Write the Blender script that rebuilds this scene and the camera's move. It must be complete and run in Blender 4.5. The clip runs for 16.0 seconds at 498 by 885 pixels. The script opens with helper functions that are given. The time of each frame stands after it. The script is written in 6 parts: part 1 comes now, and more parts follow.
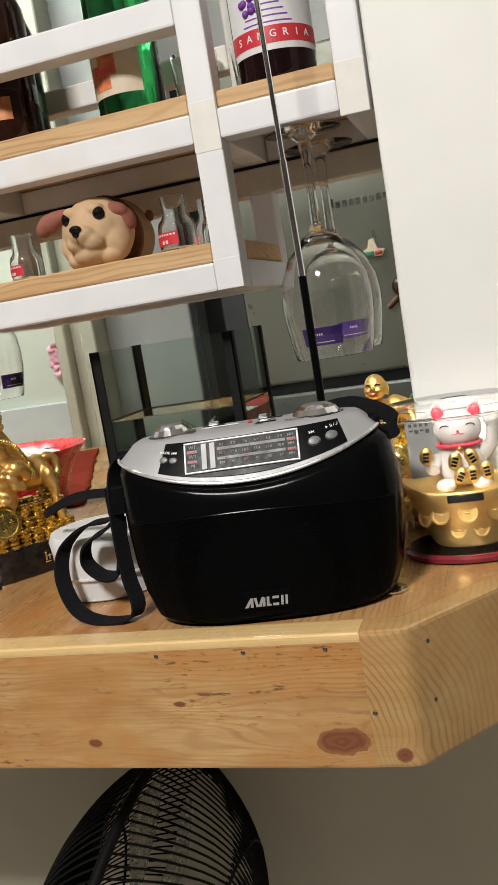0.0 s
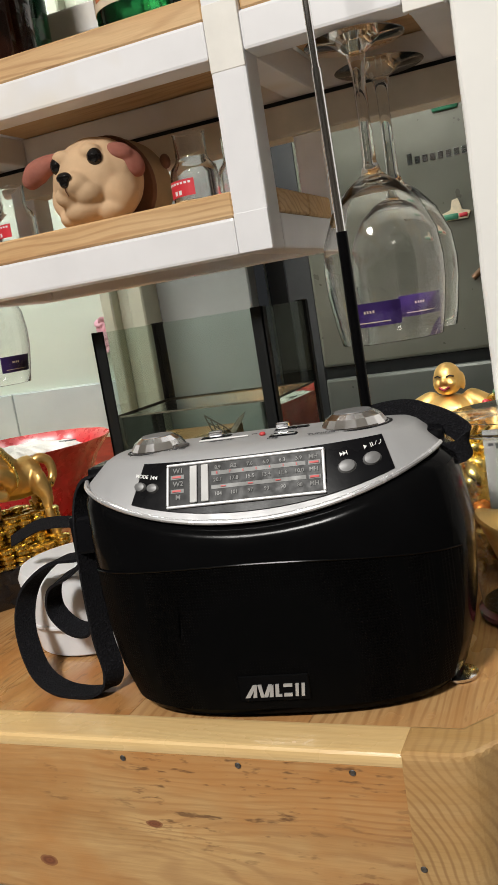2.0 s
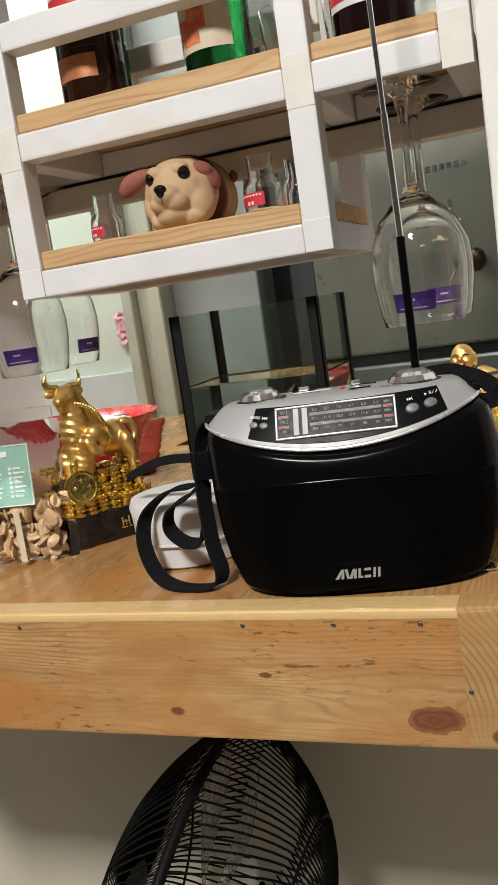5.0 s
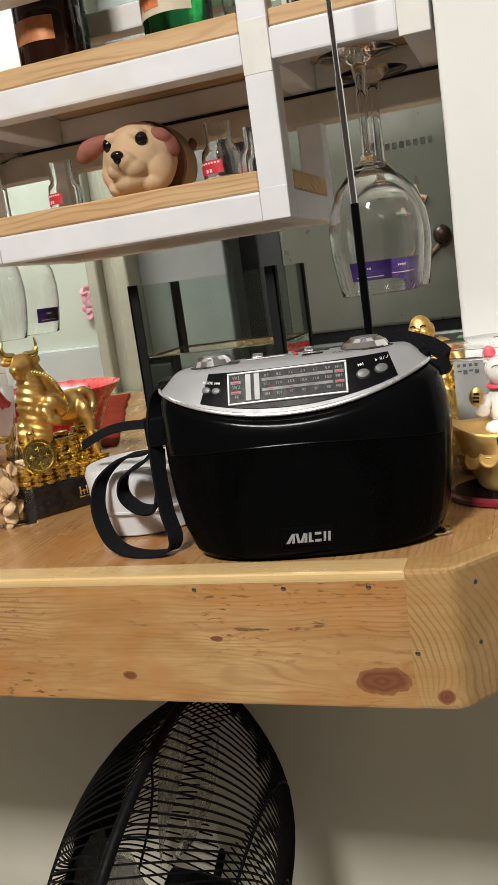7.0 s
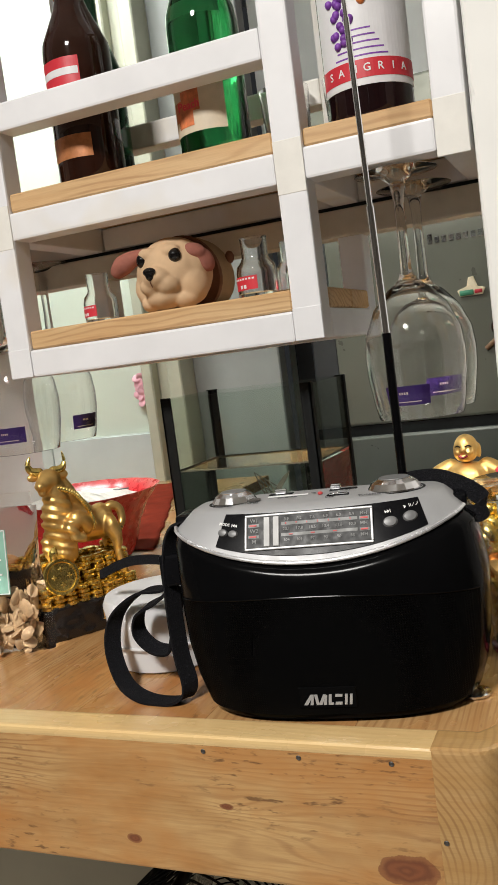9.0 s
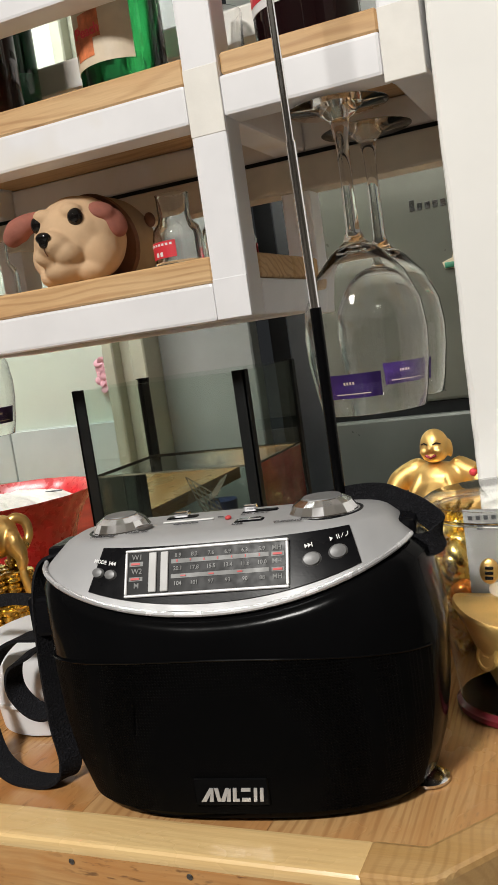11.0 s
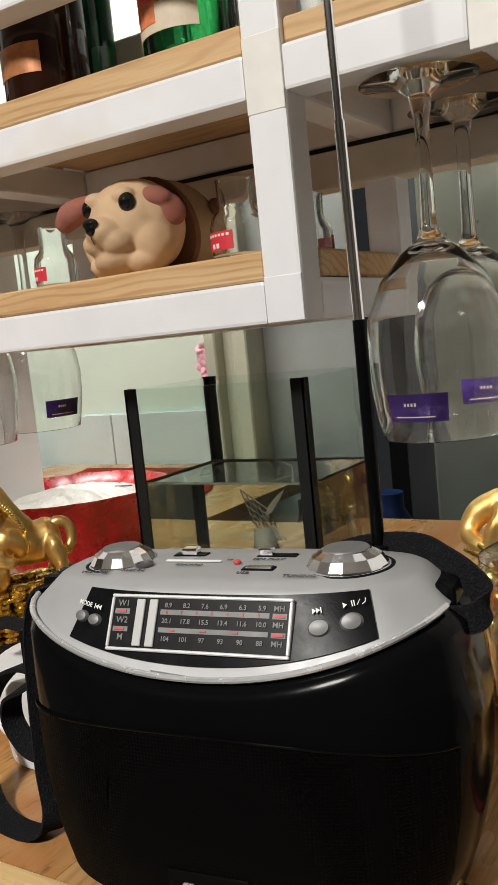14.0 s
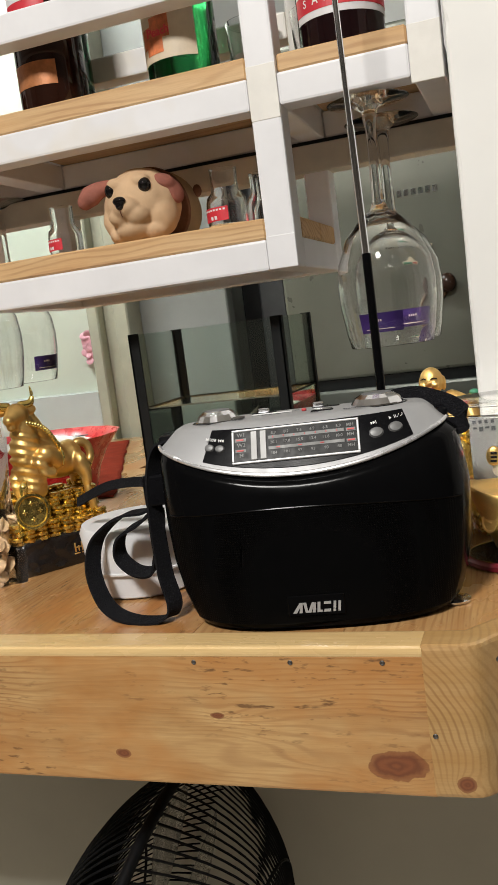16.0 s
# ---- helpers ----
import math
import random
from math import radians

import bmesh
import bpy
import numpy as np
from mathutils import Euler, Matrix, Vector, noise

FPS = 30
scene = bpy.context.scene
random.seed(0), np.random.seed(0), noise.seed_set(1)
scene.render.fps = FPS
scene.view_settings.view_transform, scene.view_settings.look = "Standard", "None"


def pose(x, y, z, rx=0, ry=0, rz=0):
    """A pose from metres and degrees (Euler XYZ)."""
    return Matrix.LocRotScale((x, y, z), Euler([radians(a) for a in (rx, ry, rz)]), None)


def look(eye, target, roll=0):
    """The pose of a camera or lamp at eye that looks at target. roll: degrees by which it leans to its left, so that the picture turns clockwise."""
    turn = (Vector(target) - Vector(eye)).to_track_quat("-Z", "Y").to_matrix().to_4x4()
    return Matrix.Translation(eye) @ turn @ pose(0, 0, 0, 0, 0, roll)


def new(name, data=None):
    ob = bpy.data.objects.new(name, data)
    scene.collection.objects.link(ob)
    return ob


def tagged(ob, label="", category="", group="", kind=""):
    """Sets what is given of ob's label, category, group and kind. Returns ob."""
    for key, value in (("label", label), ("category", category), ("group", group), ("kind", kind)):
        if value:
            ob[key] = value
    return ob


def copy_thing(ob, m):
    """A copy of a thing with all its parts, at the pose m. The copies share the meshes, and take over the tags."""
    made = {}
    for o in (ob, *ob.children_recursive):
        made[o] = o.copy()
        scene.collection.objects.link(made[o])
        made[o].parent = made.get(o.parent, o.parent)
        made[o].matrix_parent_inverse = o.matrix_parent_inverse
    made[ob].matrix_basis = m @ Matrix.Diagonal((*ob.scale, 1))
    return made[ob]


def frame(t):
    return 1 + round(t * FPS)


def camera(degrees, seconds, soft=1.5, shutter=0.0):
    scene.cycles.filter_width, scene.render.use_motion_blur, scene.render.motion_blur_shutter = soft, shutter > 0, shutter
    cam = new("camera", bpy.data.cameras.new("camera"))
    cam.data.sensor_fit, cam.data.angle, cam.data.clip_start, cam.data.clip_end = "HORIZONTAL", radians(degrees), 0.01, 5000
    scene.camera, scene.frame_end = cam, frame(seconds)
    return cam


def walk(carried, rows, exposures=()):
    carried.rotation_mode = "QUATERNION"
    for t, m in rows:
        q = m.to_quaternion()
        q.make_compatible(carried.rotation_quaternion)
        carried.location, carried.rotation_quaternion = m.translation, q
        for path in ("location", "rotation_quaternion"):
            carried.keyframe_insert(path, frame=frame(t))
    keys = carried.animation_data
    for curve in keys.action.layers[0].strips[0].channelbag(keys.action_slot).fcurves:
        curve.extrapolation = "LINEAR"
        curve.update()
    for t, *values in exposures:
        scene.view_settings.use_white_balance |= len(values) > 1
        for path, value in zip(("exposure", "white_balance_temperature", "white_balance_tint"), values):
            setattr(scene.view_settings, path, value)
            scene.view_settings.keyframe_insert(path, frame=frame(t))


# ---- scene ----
cam = camera(32.4, 16.0)
PATH = [
    (0, (0.005, 0.005, 1.203), (-0.585, 1.896, 0.928), -9.3),
    (0.5, (-0.002, 0.044, 1.203), (-0.623, 1.926, 0.934), -9.1),
    (1, (-0.013, 0.097, 1.21), (-0.671, 1.963, 0.919), -8.4),
    (1.5, (-0.016, 0.152, 1.209), (-0.738, 1.992, 0.902), -8.8),
    (2, (-0.008, 0.184, 1.198), (-0.785, 2.001, 0.891), -9.2),
    (2.5, (0.0, 0.162, 1.206), (-0.766, 1.982, 0.891), -9.6),
    (3, (0.003, 0.095, 1.209), (-0.741, 1.926, 0.904), -9.9),
    (3.5, (-0.004, 0.034, 1.2), (-0.758, 1.863, 0.911), -9.8),
    (5.8, (-0.032, 0.013, 1.195), (-0.714, 1.863, 0.856), -7.8),
    (6, (-0.029, 0.02, 1.192), (-0.706, 1.869, 0.842), -7.8),
    (6.5, (-0.026, 0.021, 1.19), (-0.688, 1.872, 0.826), -7.8),
    (7, (-0.015, 0.015, 1.185), (-0.669, 1.87, 0.822), -8.0),
    (7.5, (-0.011, 0.002, 1.193), (-0.723, 1.84, 0.855), -8.2),
    (8, (-0.019, 0.022, 1.199), (-0.822, 1.829, 0.895), -7.4),
    (8.5, (-0.019, 0.046, 1.205), (-0.854, 1.84, 0.914), -6.9),
    (9, (0.004, 0.069, 1.225), (-0.78, 1.899, 1.033), -7.4),
    (9.5, (0.008, 0.102, 1.22), (-0.7, 1.963, 1.039), -7.9),
    (9.7, (0.005, 0.106, 1.219), (-0.702, 1.967, 1.023), -8.0),
    (11.8, (0.013, 0.286, 1.221), (-0.947, 2.024, 0.981), -6.8),
    (12, (0.015, 0.296, 1.224), (-1.002, 2.005, 1.011), -6.0),
    (12.5, (0.024, 0.315, 1.228), (-1.071, 1.979, 1.049), -5.3),
    (13, (0.027, 0.324, 1.223), (-1.122, 1.952, 1.052), -5.1),
    (13.5, (0.024, 0.323, 1.219), (-1.118, 1.952, 1.014), -5.2),
    (14, (0.024, 0.297, 1.228), (-1.028, 1.981, 0.984), -5.8),
    (14.5, (0.011, 0.253, 1.228), (-0.968, 1.98, 0.989), -5.8),
    (15, (-0.002, 0.212, 1.225), (-0.924, 1.972, 0.999), -5.6),
    (15.5, (-0.014, 0.136, 1.212), (-0.82, 1.952, 0.986), -6.5),
    (16, (-0.029, 0.048, 1.191), (-0.674, 1.922, 0.925), -7.4),
]
walk(cam, [(t, look(eye, target, roll)) for t, eye, target, roll in PATH])

# ---- world and lamps ----
world = bpy.data.worlds.new("room_dark")
scene.world = world
world.use_nodes = True
world.node_tree.nodes["Background"].inputs[0].default_value = (0.9, 0.95, 1.0, 1)
world.node_tree.nodes["Background"].inputs[1].default_value = 0.02


def area_lamp(name, m, sx, sy, power, colour):
    d = bpy.data.lights.new(name, "AREA")
    d.shape, d.size, d.size_y, d.energy, d.color = "RECTANGLE", sx, sy, power, colour
    ob = new(name, d)
    ob.matrix_world = m
    return ob


area_lamp("dining_lamp_light", look((-0.35, -0.9, 2.5), (-0.35, -0.5, 0)), 0.32, 0.32, 59, (1.0, 0.97, 0.92))
area_lamp("kitchen_lamp_light", look((-1.15, 1.05, 2.53), (-1.15, 1.06, 0)), 0.9, 0.12, 22, (0.95, 1.0, 0.97))

# ---- materials ----


class Mat:
    """A node material: a principled shader with helpers for noise, ramps and bump."""

    def __init__(self, name, rough=0.5, metal=0.0, colour=(0.5, 0.5, 0.5), **extra):
        self.m = bpy.data.materials.new(name)
        self.m.use_nodes = True
        self.t = self.m.node_tree
        self.b = self.t.nodes["Principled BSDF"]
        self.set("Base Color", (*colour, 1))
        self.set("Roughness", rough)
        self.set("Metallic", metal)
        for key, value in extra.items():
            self.set(key.replace("_", " "), value)
        self.co = self.t.nodes.new("ShaderNodeTexCoord").outputs["Object"]

    def set(self, socket, value):
        if hasattr(value, "node"):
            self.t.links.new(value, self.b.inputs[socket])
        else:
            self.b.inputs[socket].default_value = value
        return self

    def mapped(self, scale=(1, 1, 1), rot=(0, 0, 0), co=None):
        n = self.t.nodes.new("ShaderNodeMapping")
        n.inputs["Scale"].default_value = scale
        n.inputs["Rotation"].default_value = [radians(a) for a in rot]
        self.t.links.new(co or self.co, n.inputs["Vector"])
        return n.outputs[0]

    def noise(self, scale, detail=4.0, rough=0.55, co=None, warp=0.0):
        n = self.t.nodes.new("ShaderNodeTexNoise")
        for key, value in (("Scale", scale), ("Detail", detail), ("Roughness", rough), ("Distortion", warp)):
            n.inputs[key].default_value = value
        self.t.links.new(co or self.co, n.inputs["Vector"])
        return n.outputs["Fac"]

    def ramp(self, fac, *stops):
        n = self.t.nodes.new("ShaderNodeValToRGB")
        e = n.color_ramp.elements
        while len(e) < len(stops):
            e.new(0.5)
        for el, (p, c) in zip(e, stops):
            el.position = p
            el.color = (*c, 1) if isinstance(c, tuple) else (c, c, c, 1)
        self.t.links.new(fac, n.inputs[0])
        return n.outputs[0]

    def mix(self, fac, a, b, kind="MIX"):
        n = self.t.nodes.new("ShaderNodeMix")
        n.data_type, n.blend_type = "RGBA", kind
        for socket, value in ((n.inputs[0], fac), (n.inputs[6], a), (n.inputs[7], b)):
            if hasattr(value, "node"):
                self.t.links.new(value, socket)
            else:
                socket.default_value = (*value, 1) if isinstance(value, tuple) else value
        return n.outputs[2]

    def math(self, op, a, b=0.0):
        n = self.t.nodes.new("ShaderNodeMath")
        n.operation = op
        for socket, value in zip(n.inputs, (a, b)):
            if hasattr(value, "node"):
                self.t.links.new(value, socket)
            else:
                socket.default_value = value
        return n.outputs[0]

    def bump(self, height, strength=0.2, distance=0.001):
        n = self.t.nodes.new("ShaderNodeBump")
        n.inputs["Strength"].default_value, n.inputs["Distance"].default_value = strength, distance
        self.t.links.new(height, n.inputs["Height"])
        self.t.links.new(n.outputs[0], self.b.inputs["Normal"])
        return self


def soft(name, colour, rough=0.5, metal=0.0, spread=0.12, scale=40.0, bump=0.05, grain=300.0, **extra):
    """Paint, plastic or metal with faint stains, fine grain and uneven gloss."""
    m = Mat(name, rough, metal, colour, **extra)
    dark = tuple(c * (1 - spread) for c in colour)
    light = tuple(min(1, c * (1 + spread * 0.6)) for c in colour)
    n = m.noise(scale, 5)
    m.set("Base Color", m.ramp(n, (0.3, dark), (0.7, light)))
    m.set("Roughness", m.ramp(m.noise(scale * 2.3, 3), (0.3, max(0.02, rough * 0.8)), (0.75, min(1, rough * 1.25))))
    if bump:
        m.bump(m.noise(grain, 3), bump, 0.0006)
    return m.m


def wood(name, pale, mid, dark, across="z", rough=0.32, blotch=0.5, coat=0.25, pitch=0.0042, knots=(), rings=None, contrast=0.8, shift=True, flecks=0.0, sway=0.055, tone=0.0):
    """Pine sawn along x: bending growth lines, orange blotches, flecks and knots.
    across: the axis over which the lines follow one another; knots: (x, height, half length, half height); rings: centre of an end cut."""
    m = Mat(name, rough)
    co = m.co
    if shift:
        info = m.t.nodes.new("ShaderNodeObjectInfo").outputs["Random"]
        sh = m.t.nodes.new("ShaderNodeVectorMath")
        sh.operation = "ADD"
        comb = m.t.nodes.new("ShaderNodeCombineXYZ")
        for i, k in enumerate((7.3, 3.1, 5.7)):
            m.t.links.new(m.math("MULTIPLY", info, k), comb.inputs[i])
        m.t.links.new(m.co, sh.inputs[0])
        m.t.links.new(comb.outputs[0], sh.inputs[1])
        co = sh.outputs[0]
    axes = m.t.nodes.new("ShaderNodeSeparateXYZ")
    m.t.links.new(co, axes.inputs[0])
    ax, ac = axes.outputs["X"], axes.outputs[across.upper()]
    other = axes.outputs["Y" if across == "z" else "Z"]
    if rings:
        dx, dz = m.math("SUBTRACT", ax, rings[0]), m.math("MULTIPLY", m.math("SUBTRACT", ac, rings[1]), 0.7)
        line = m.math("SQRT", m.math("ADD", m.math("MULTIPLY", dx, dx), m.math("MULTIPLY", dz, dz)))
    else:
        line = m.math("ADD", ac, m.math("MULTIPLY", other, 0.5))
    bend = m.noise(1.0, 3, 0.5, co=m.mapped((3.0, 14.0, 14.0), co=co))
    line = m.math("ADD", line, m.math("MULTIPLY", bend, sway))
    spots = []
    for kx, kz, rx, rz in knots:
        dx, dz = m.math("DIVIDE", m.math("SUBTRACT", ax, kx), rx), m.math("DIVIDE", m.math("SUBTRACT", ac, kz), rz)
        d = m.math("SQRT", m.math("ADD", m.math("MULTIPLY", dx, dx), m.math("MULTIPLY", dz, dz)))
        d = m.math("ADD", d, m.math("MULTIPLY", m.math("SUBTRACT", m.noise(75, 5, co=co), 0.5), 1.0))
        push = m.math("DIVIDE", rz * 2.2, m.math("ADD", 1.0, m.math("MULTIPLY", d, d)))
        line = m.math("ADD", line, m.math("MULTIPLY", push, 0.8))
        spots.append(d)
    wave = m.math("SINE", m.math("MULTIPLY", line, 6.2832 / pitch))
    wave = m.math("ADD", m.math("MULTIPLY", wave, 0.5), 0.5)
    wide = m.noise(1.0, 4, 0.6, co=m.mapped((6.0, 60.0, 60.0), co=co))
    fine = m.noise(1.0, 6, 0.65, co=m.mapped((40.0, 900.0, 900.0), co=co))
    base = m.ramp(wide, (0.3, pale), (0.7, mid))
    strength = m.ramp(m.noise(9, 3, co=co), (0.35, 0.05), (0.7, contrast))
    lines = m.math("MULTIPLY", m.ramp(wave, (0.55, 0.0), (0.98, 1.0)), strength)
    base = m.mix(lines, base, dark)
    base = m.mix(m.ramp(fine, (0.45, 0.0), (0.8, 0.35)), base, dark)
    stain = m.noise(13, 4, 0.6, co=m.mapped((0.6, 1, 1), co=co))
    base = m.mix(m.ramp(stain, (0.44, 0.0), (0.64, blotch)), base, tuple(d * f for d, f in zip(mid, (1.0, 0.76, 0.52))))
    patch = m.noise(24, 4, 0.65, co=m.mapped((0.3, 1, 1), co=co))
    base = m.mix(m.ramp(patch, (0.52, 0.0), (0.75, blotch * 0.75)), base, tuple(d * f for d, f in zip(mid, (0.72, 0.58, 0.42))))
    if flecks:
        fl = m.noise(1.0, 3, 0.6, co=m.mapped((70, 260, 260), co=co))
        where = m.ramp(m.noise(7, 2, co=co), (0.42, 0.0), (0.54, 1.0))
        base = m.mix(m.math("MULTIPLY", m.ramp(fl, (0.58, 0.0), (0.68, flecks)), where), base, tuple(d * 0.45 for d in dark))
    if tone:
        base = m.mix(m.math("MULTIPLY", info, tone), base, pale)
    for d in spots:
        ring = m.math("ADD", m.math("MULTIPLY", m.math("SINE", m.math("MULTIPLY", d, 13.0)), 0.5), 0.5)
        red = m.mix(ring, (0.21, 0.064, 0.025), (0.145, 0.040, 0.017))
        base = m.mix(m.ramp(d, (0.55, 0.95), (0.95, 0.7), (1.35, 0.0)), base, red)
    m.set("Base Color", base)
    m.set("Roughness", m.ramp(stain, (0.3, rough * 0.8), (0.7, rough * 1.5)))
    m.set("Coat Weight", coat)
    m.set("Coat Roughness", 0.2)
    m.bump(m.math("ADD", fine, m.math("MULTIPLY", wave, 0.4)), 0.22, 0.0005)
    return m.m


def glass(name, colour=(1, 1, 1), rough=0.0, ior=1.48):
    return Mat(name, rough, 0.0, colour, Transmission_Weight=1.0, IOR=ior).m


PINE = wood("pine_apron", (0.60, 0.385, 0.165), (0.45, 0.258, 0.102), (0.27, 0.122, 0.047), knots=((-0.125, 0.924, 0.019, 0.0095), (-0.235, 0.953, 0.005, 0.002), (-0.62, 0.94, 0.015, 0.008), (-0.305, 0.925, 0.006, 0.0035)), shift=False, flecks=0.8, contrast=0.75, blotch=0.95, sway=0.09)
PINE_TOP = wood("pine_counter", (0.56, 0.345, 0.15), (0.42, 0.205, 0.072), (0.25, 0.10, 0.033), across="y", rough=0.24, coat=0.4, pitch=0.005, blotch=0.9, flecks=0.6, tone=0.35, contrast=1.0)
PINE_EDGE = wood("pine_edge_strip", (0.74, 0.54, 0.26), (0.70, 0.47, 0.21), (0.55, 0.34, 0.13), across="y", blotch=0.1, rough=0.22, coat=0.5, contrast=0.25, shift=False)
PINE_SHELF = wood("pine_shelf", (0.68, 0.47, 0.25), (0.58, 0.36, 0.17), (0.38, 0.20, 0.085), pitch=0.0055, blotch=0.15, rough=0.5, coat=0.0, contrast=1.0)
PINE_END = wood("pine_corner_board", (0.52, 0.34, 0.15), (0.45, 0.27, 0.10), (0.24, 0.115, 0.04), rings=(-0.16, 0.895), knots=((-0.085, 0.914, 0.0055, 0.005),), pitch=0.0038, rough=0.35, blotch=0.35, shift=False, contrast=0.75, sway=0.018)
TUBE = Mat("white_enamel_tube", 0.32)
worn = TUBE.ramp(TUBE.noise(7, 3), (0.52, 0.0), (0.62, 0.9))
TUBE.set("Base Color", TUBE.mix(worn, TUBE.ramp(TUBE.noise(25, 3), (0.3, (0.77, 0.765, 0.78)), (0.7, (0.83, 0.825, 0.84))), (0.76, 0.715, 0.645)))
TUBE.set("Roughness", TUBE.ramp(worn, (0.0, 0.3), (1.0, 0.5)))
TUBE.bump(TUBE.noise(120, 4), 0.08)
TUBE = TUBE.m
FILLER = soft("cream_filler", (0.79, 0.765, 0.71), 0.5, spread=0.05, scale=60, bump=0.2, grain=160)
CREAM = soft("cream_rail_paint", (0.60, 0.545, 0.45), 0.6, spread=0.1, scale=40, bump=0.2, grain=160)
WHITE_WALL = soft("white_plaster", (0.87, 0.86, 0.825), 0.75, spread=0.04, scale=9, bump=0.25, grain=45)
GREY_WALL = soft("beige_grey_plaster", (0.73, 0.70, 0.575), 0.85, spread=0.08, scale=6, bump=0.2, grain=60)
# dark brown grey stands for the dim room, keeping reflections in the radio black
ROOM_WALL = soft("dim_room_plaster", (0.20, 0.18, 0.155), 0.85, spread=0.1, scale=5, bump=0.2, grain=50)
CEILING = soft("ceiling_paint", (0.75, 0.74, 0.72), 0.9, spread=0.04, scale=5, bump=0.1, grain=60)
FLOOR = soft("floor_tile", (0.42, 0.38, 0.33), 0.3, spread=0.15, scale=7, bump=0.05, grain=90)
GREEN_WALL = soft("pale_green_plaster", (0.65, 0.71, 0.62), 0.8, spread=0.05, scale=6, bump=0.15, grain=60)
TILE = soft("pale_blue_tile", (0.62, 0.68, 0.68), 0.2, spread=0.05, scale=14, bump=0.03, grain=60)
GROUT = soft("grout", (0.52, 0.55, 0.53), 0.9, spread=0.1, scale=60, bump=0.2)
FRAME_PAINT = soft("grey_green_paint", (0.50, 0.50, 0.40), 0.5, spread=0.08, scale=20, bump=0.08)
DOOR_PAINT = soft("dull_grey_panel", (0.26, 0.27, 0.26), 0.45, spread=0.12, scale=8, bump=0.05)
FRIDGE = soft("brushed_grey_fridge", (0.165, 0.168, 0.135), 0.33, metal=0.35, spread=0.06, scale=10, bump=0.03, grain=200)
FRIDGE_LOW = soft("lower_fridge_door", (0.17, 0.18, 0.16), 0.33, metal=0.35, spread=0.06, scale=10, bump=0.03, grain=200)
# black for rubber and seams, and for the shade painted beside the refrigerator
BLACK_GAP = soft("black_rubber_and_gap_shade", (0.008, 0.009, 0.009), 0.5, spread=0.2, scale=30, bump=0.05, Specular_IOR_Level=0.25)
CHROME = soft("chrome", (0.82, 0.82, 0.84), 0.12, metal=1.0, spread=0.05, bump=0.0)
STEEL = soft("dull_steel", (0.20, 0.19, 0.18), 0.45, metal=1.0, spread=0.2, scale=200, bump=0.1)

GLOSS_BLACK = soft("gloss_black_plastic", (0.003, 0.003, 0.0033), 0.13, spread=0.2, scale=30, bump=0.02, grain=150, Specular_IOR_Level=0.06)
SATIN_BLACK = soft("satin_black_plastic", (0.005, 0.005, 0.006), 0.28, Specular_IOR_Level=0.07, spread=0.2, scale=40, bump=0.06, grain=900)
SILVER = soft("silver_painted_plastic", (0.36, 0.36, 0.365), 0.5, metal=0.3, spread=0.05, scale=25, bump=0.02, grain=900)
FRAME_SILVER = soft("pale_silver_frame", (0.66, 0.66, 0.66), 0.35, metal=0.1, spread=0.03, bump=0.0)
DARK_GREY = soft("dark_grey_panel", (0.04, 0.042, 0.045), 0.5, spread=0.2, scale=12, bump=0.05)
BLUE_PLASTIC = soft("blue_plastic", (0.005, 0.018, 0.09), 0.35, spread=0.15, scale=20, bump=0.03)
# lighter silver, for the maker's mark and the painted highlight on the radio's rim
SILVER_LIGHT = soft("bright_silver_and_highlight", (0.62, 0.62, 0.63), 0.26, metal=0.6, spread=0.03, bump=0.0)
DIAL_BLACK = soft("dial_card", (0.010, 0.010, 0.010), 0.35, Specular_IOR_Level=0.1, spread=0.1, scale=80, bump=0.0)
PRINT_WHITE = soft("white_print", (0.78, 0.78, 0.77), 0.5, spread=0.04, bump=0.0)
PRINT_DIAL = soft("dial_print", (0.17, 0.17, 0.165), 0.5, spread=0.04, bump=0.0)
PRINT_GREY = soft("grey_print", (0.05, 0.05, 0.055), 0.5, spread=0.04, bump=0.0)
PRINT_RED = soft("red_print", (0.55, 0.05, 0.05), 0.5, spread=0.06, bump=0.0)
WEBBING = Mat("black_webbing", 0.9, 0.0, (0.007, 0.007, 0.009), Specular_IOR_Level=0.2)
w2 = WEBBING.ramp(WEBBING.noise(900, 2), (0.55, (0.006, 0.006, 0.008)), (0.75, (0.022, 0.022, 0.026)))
WEBBING.set("Base Color", w2)
WEBBING.bump(WEBBING.ramp(WEBBING.noise(900, 2), (0.4, 0.0), (0.6, 1.0)), 0.9, 0.0008)
WEBBING = WEBBING.m
GOLD = soft("bright_gold_lacquer", (0.95, 0.68, 0.21), 0.25, metal=1.0, spread=0.25, scale=90, bump=0.35, grain=190)
GOLD_SATIN = soft("satin_gold_lacquer", (0.80, 0.52, 0.18), 0.40, metal=0.9, spread=0.2, scale=60, bump=0.15, grain=150)
BLACK_LACQUER = soft("black_lacquer", (0.012, 0.010, 0.010), 0.22, spread=0.3, scale=60, bump=0.15, grain=120)
RED_PLASTIC = soft("red_plastic", (0.50, 0.012, 0.018), 0.28, spread=0.1, scale=40, bump=0.03, Transmission_Weight=0.15)
MAROON = soft("maroon_plastic", (0.20, 0.018, 0.03), 0.2, spread=0.15, scale=40, bump=0.03)
WHITE_POWDER = soft("white_grains", (0.60, 0.585, 0.54), 0.9, spread=0.12, scale=240, bump=1.0, grain=400)
PORCELAIN = soft("white_vinyl", (0.62, 0.59, 0.565), 0.28, spread=0.04, scale=60, bump=0.02)
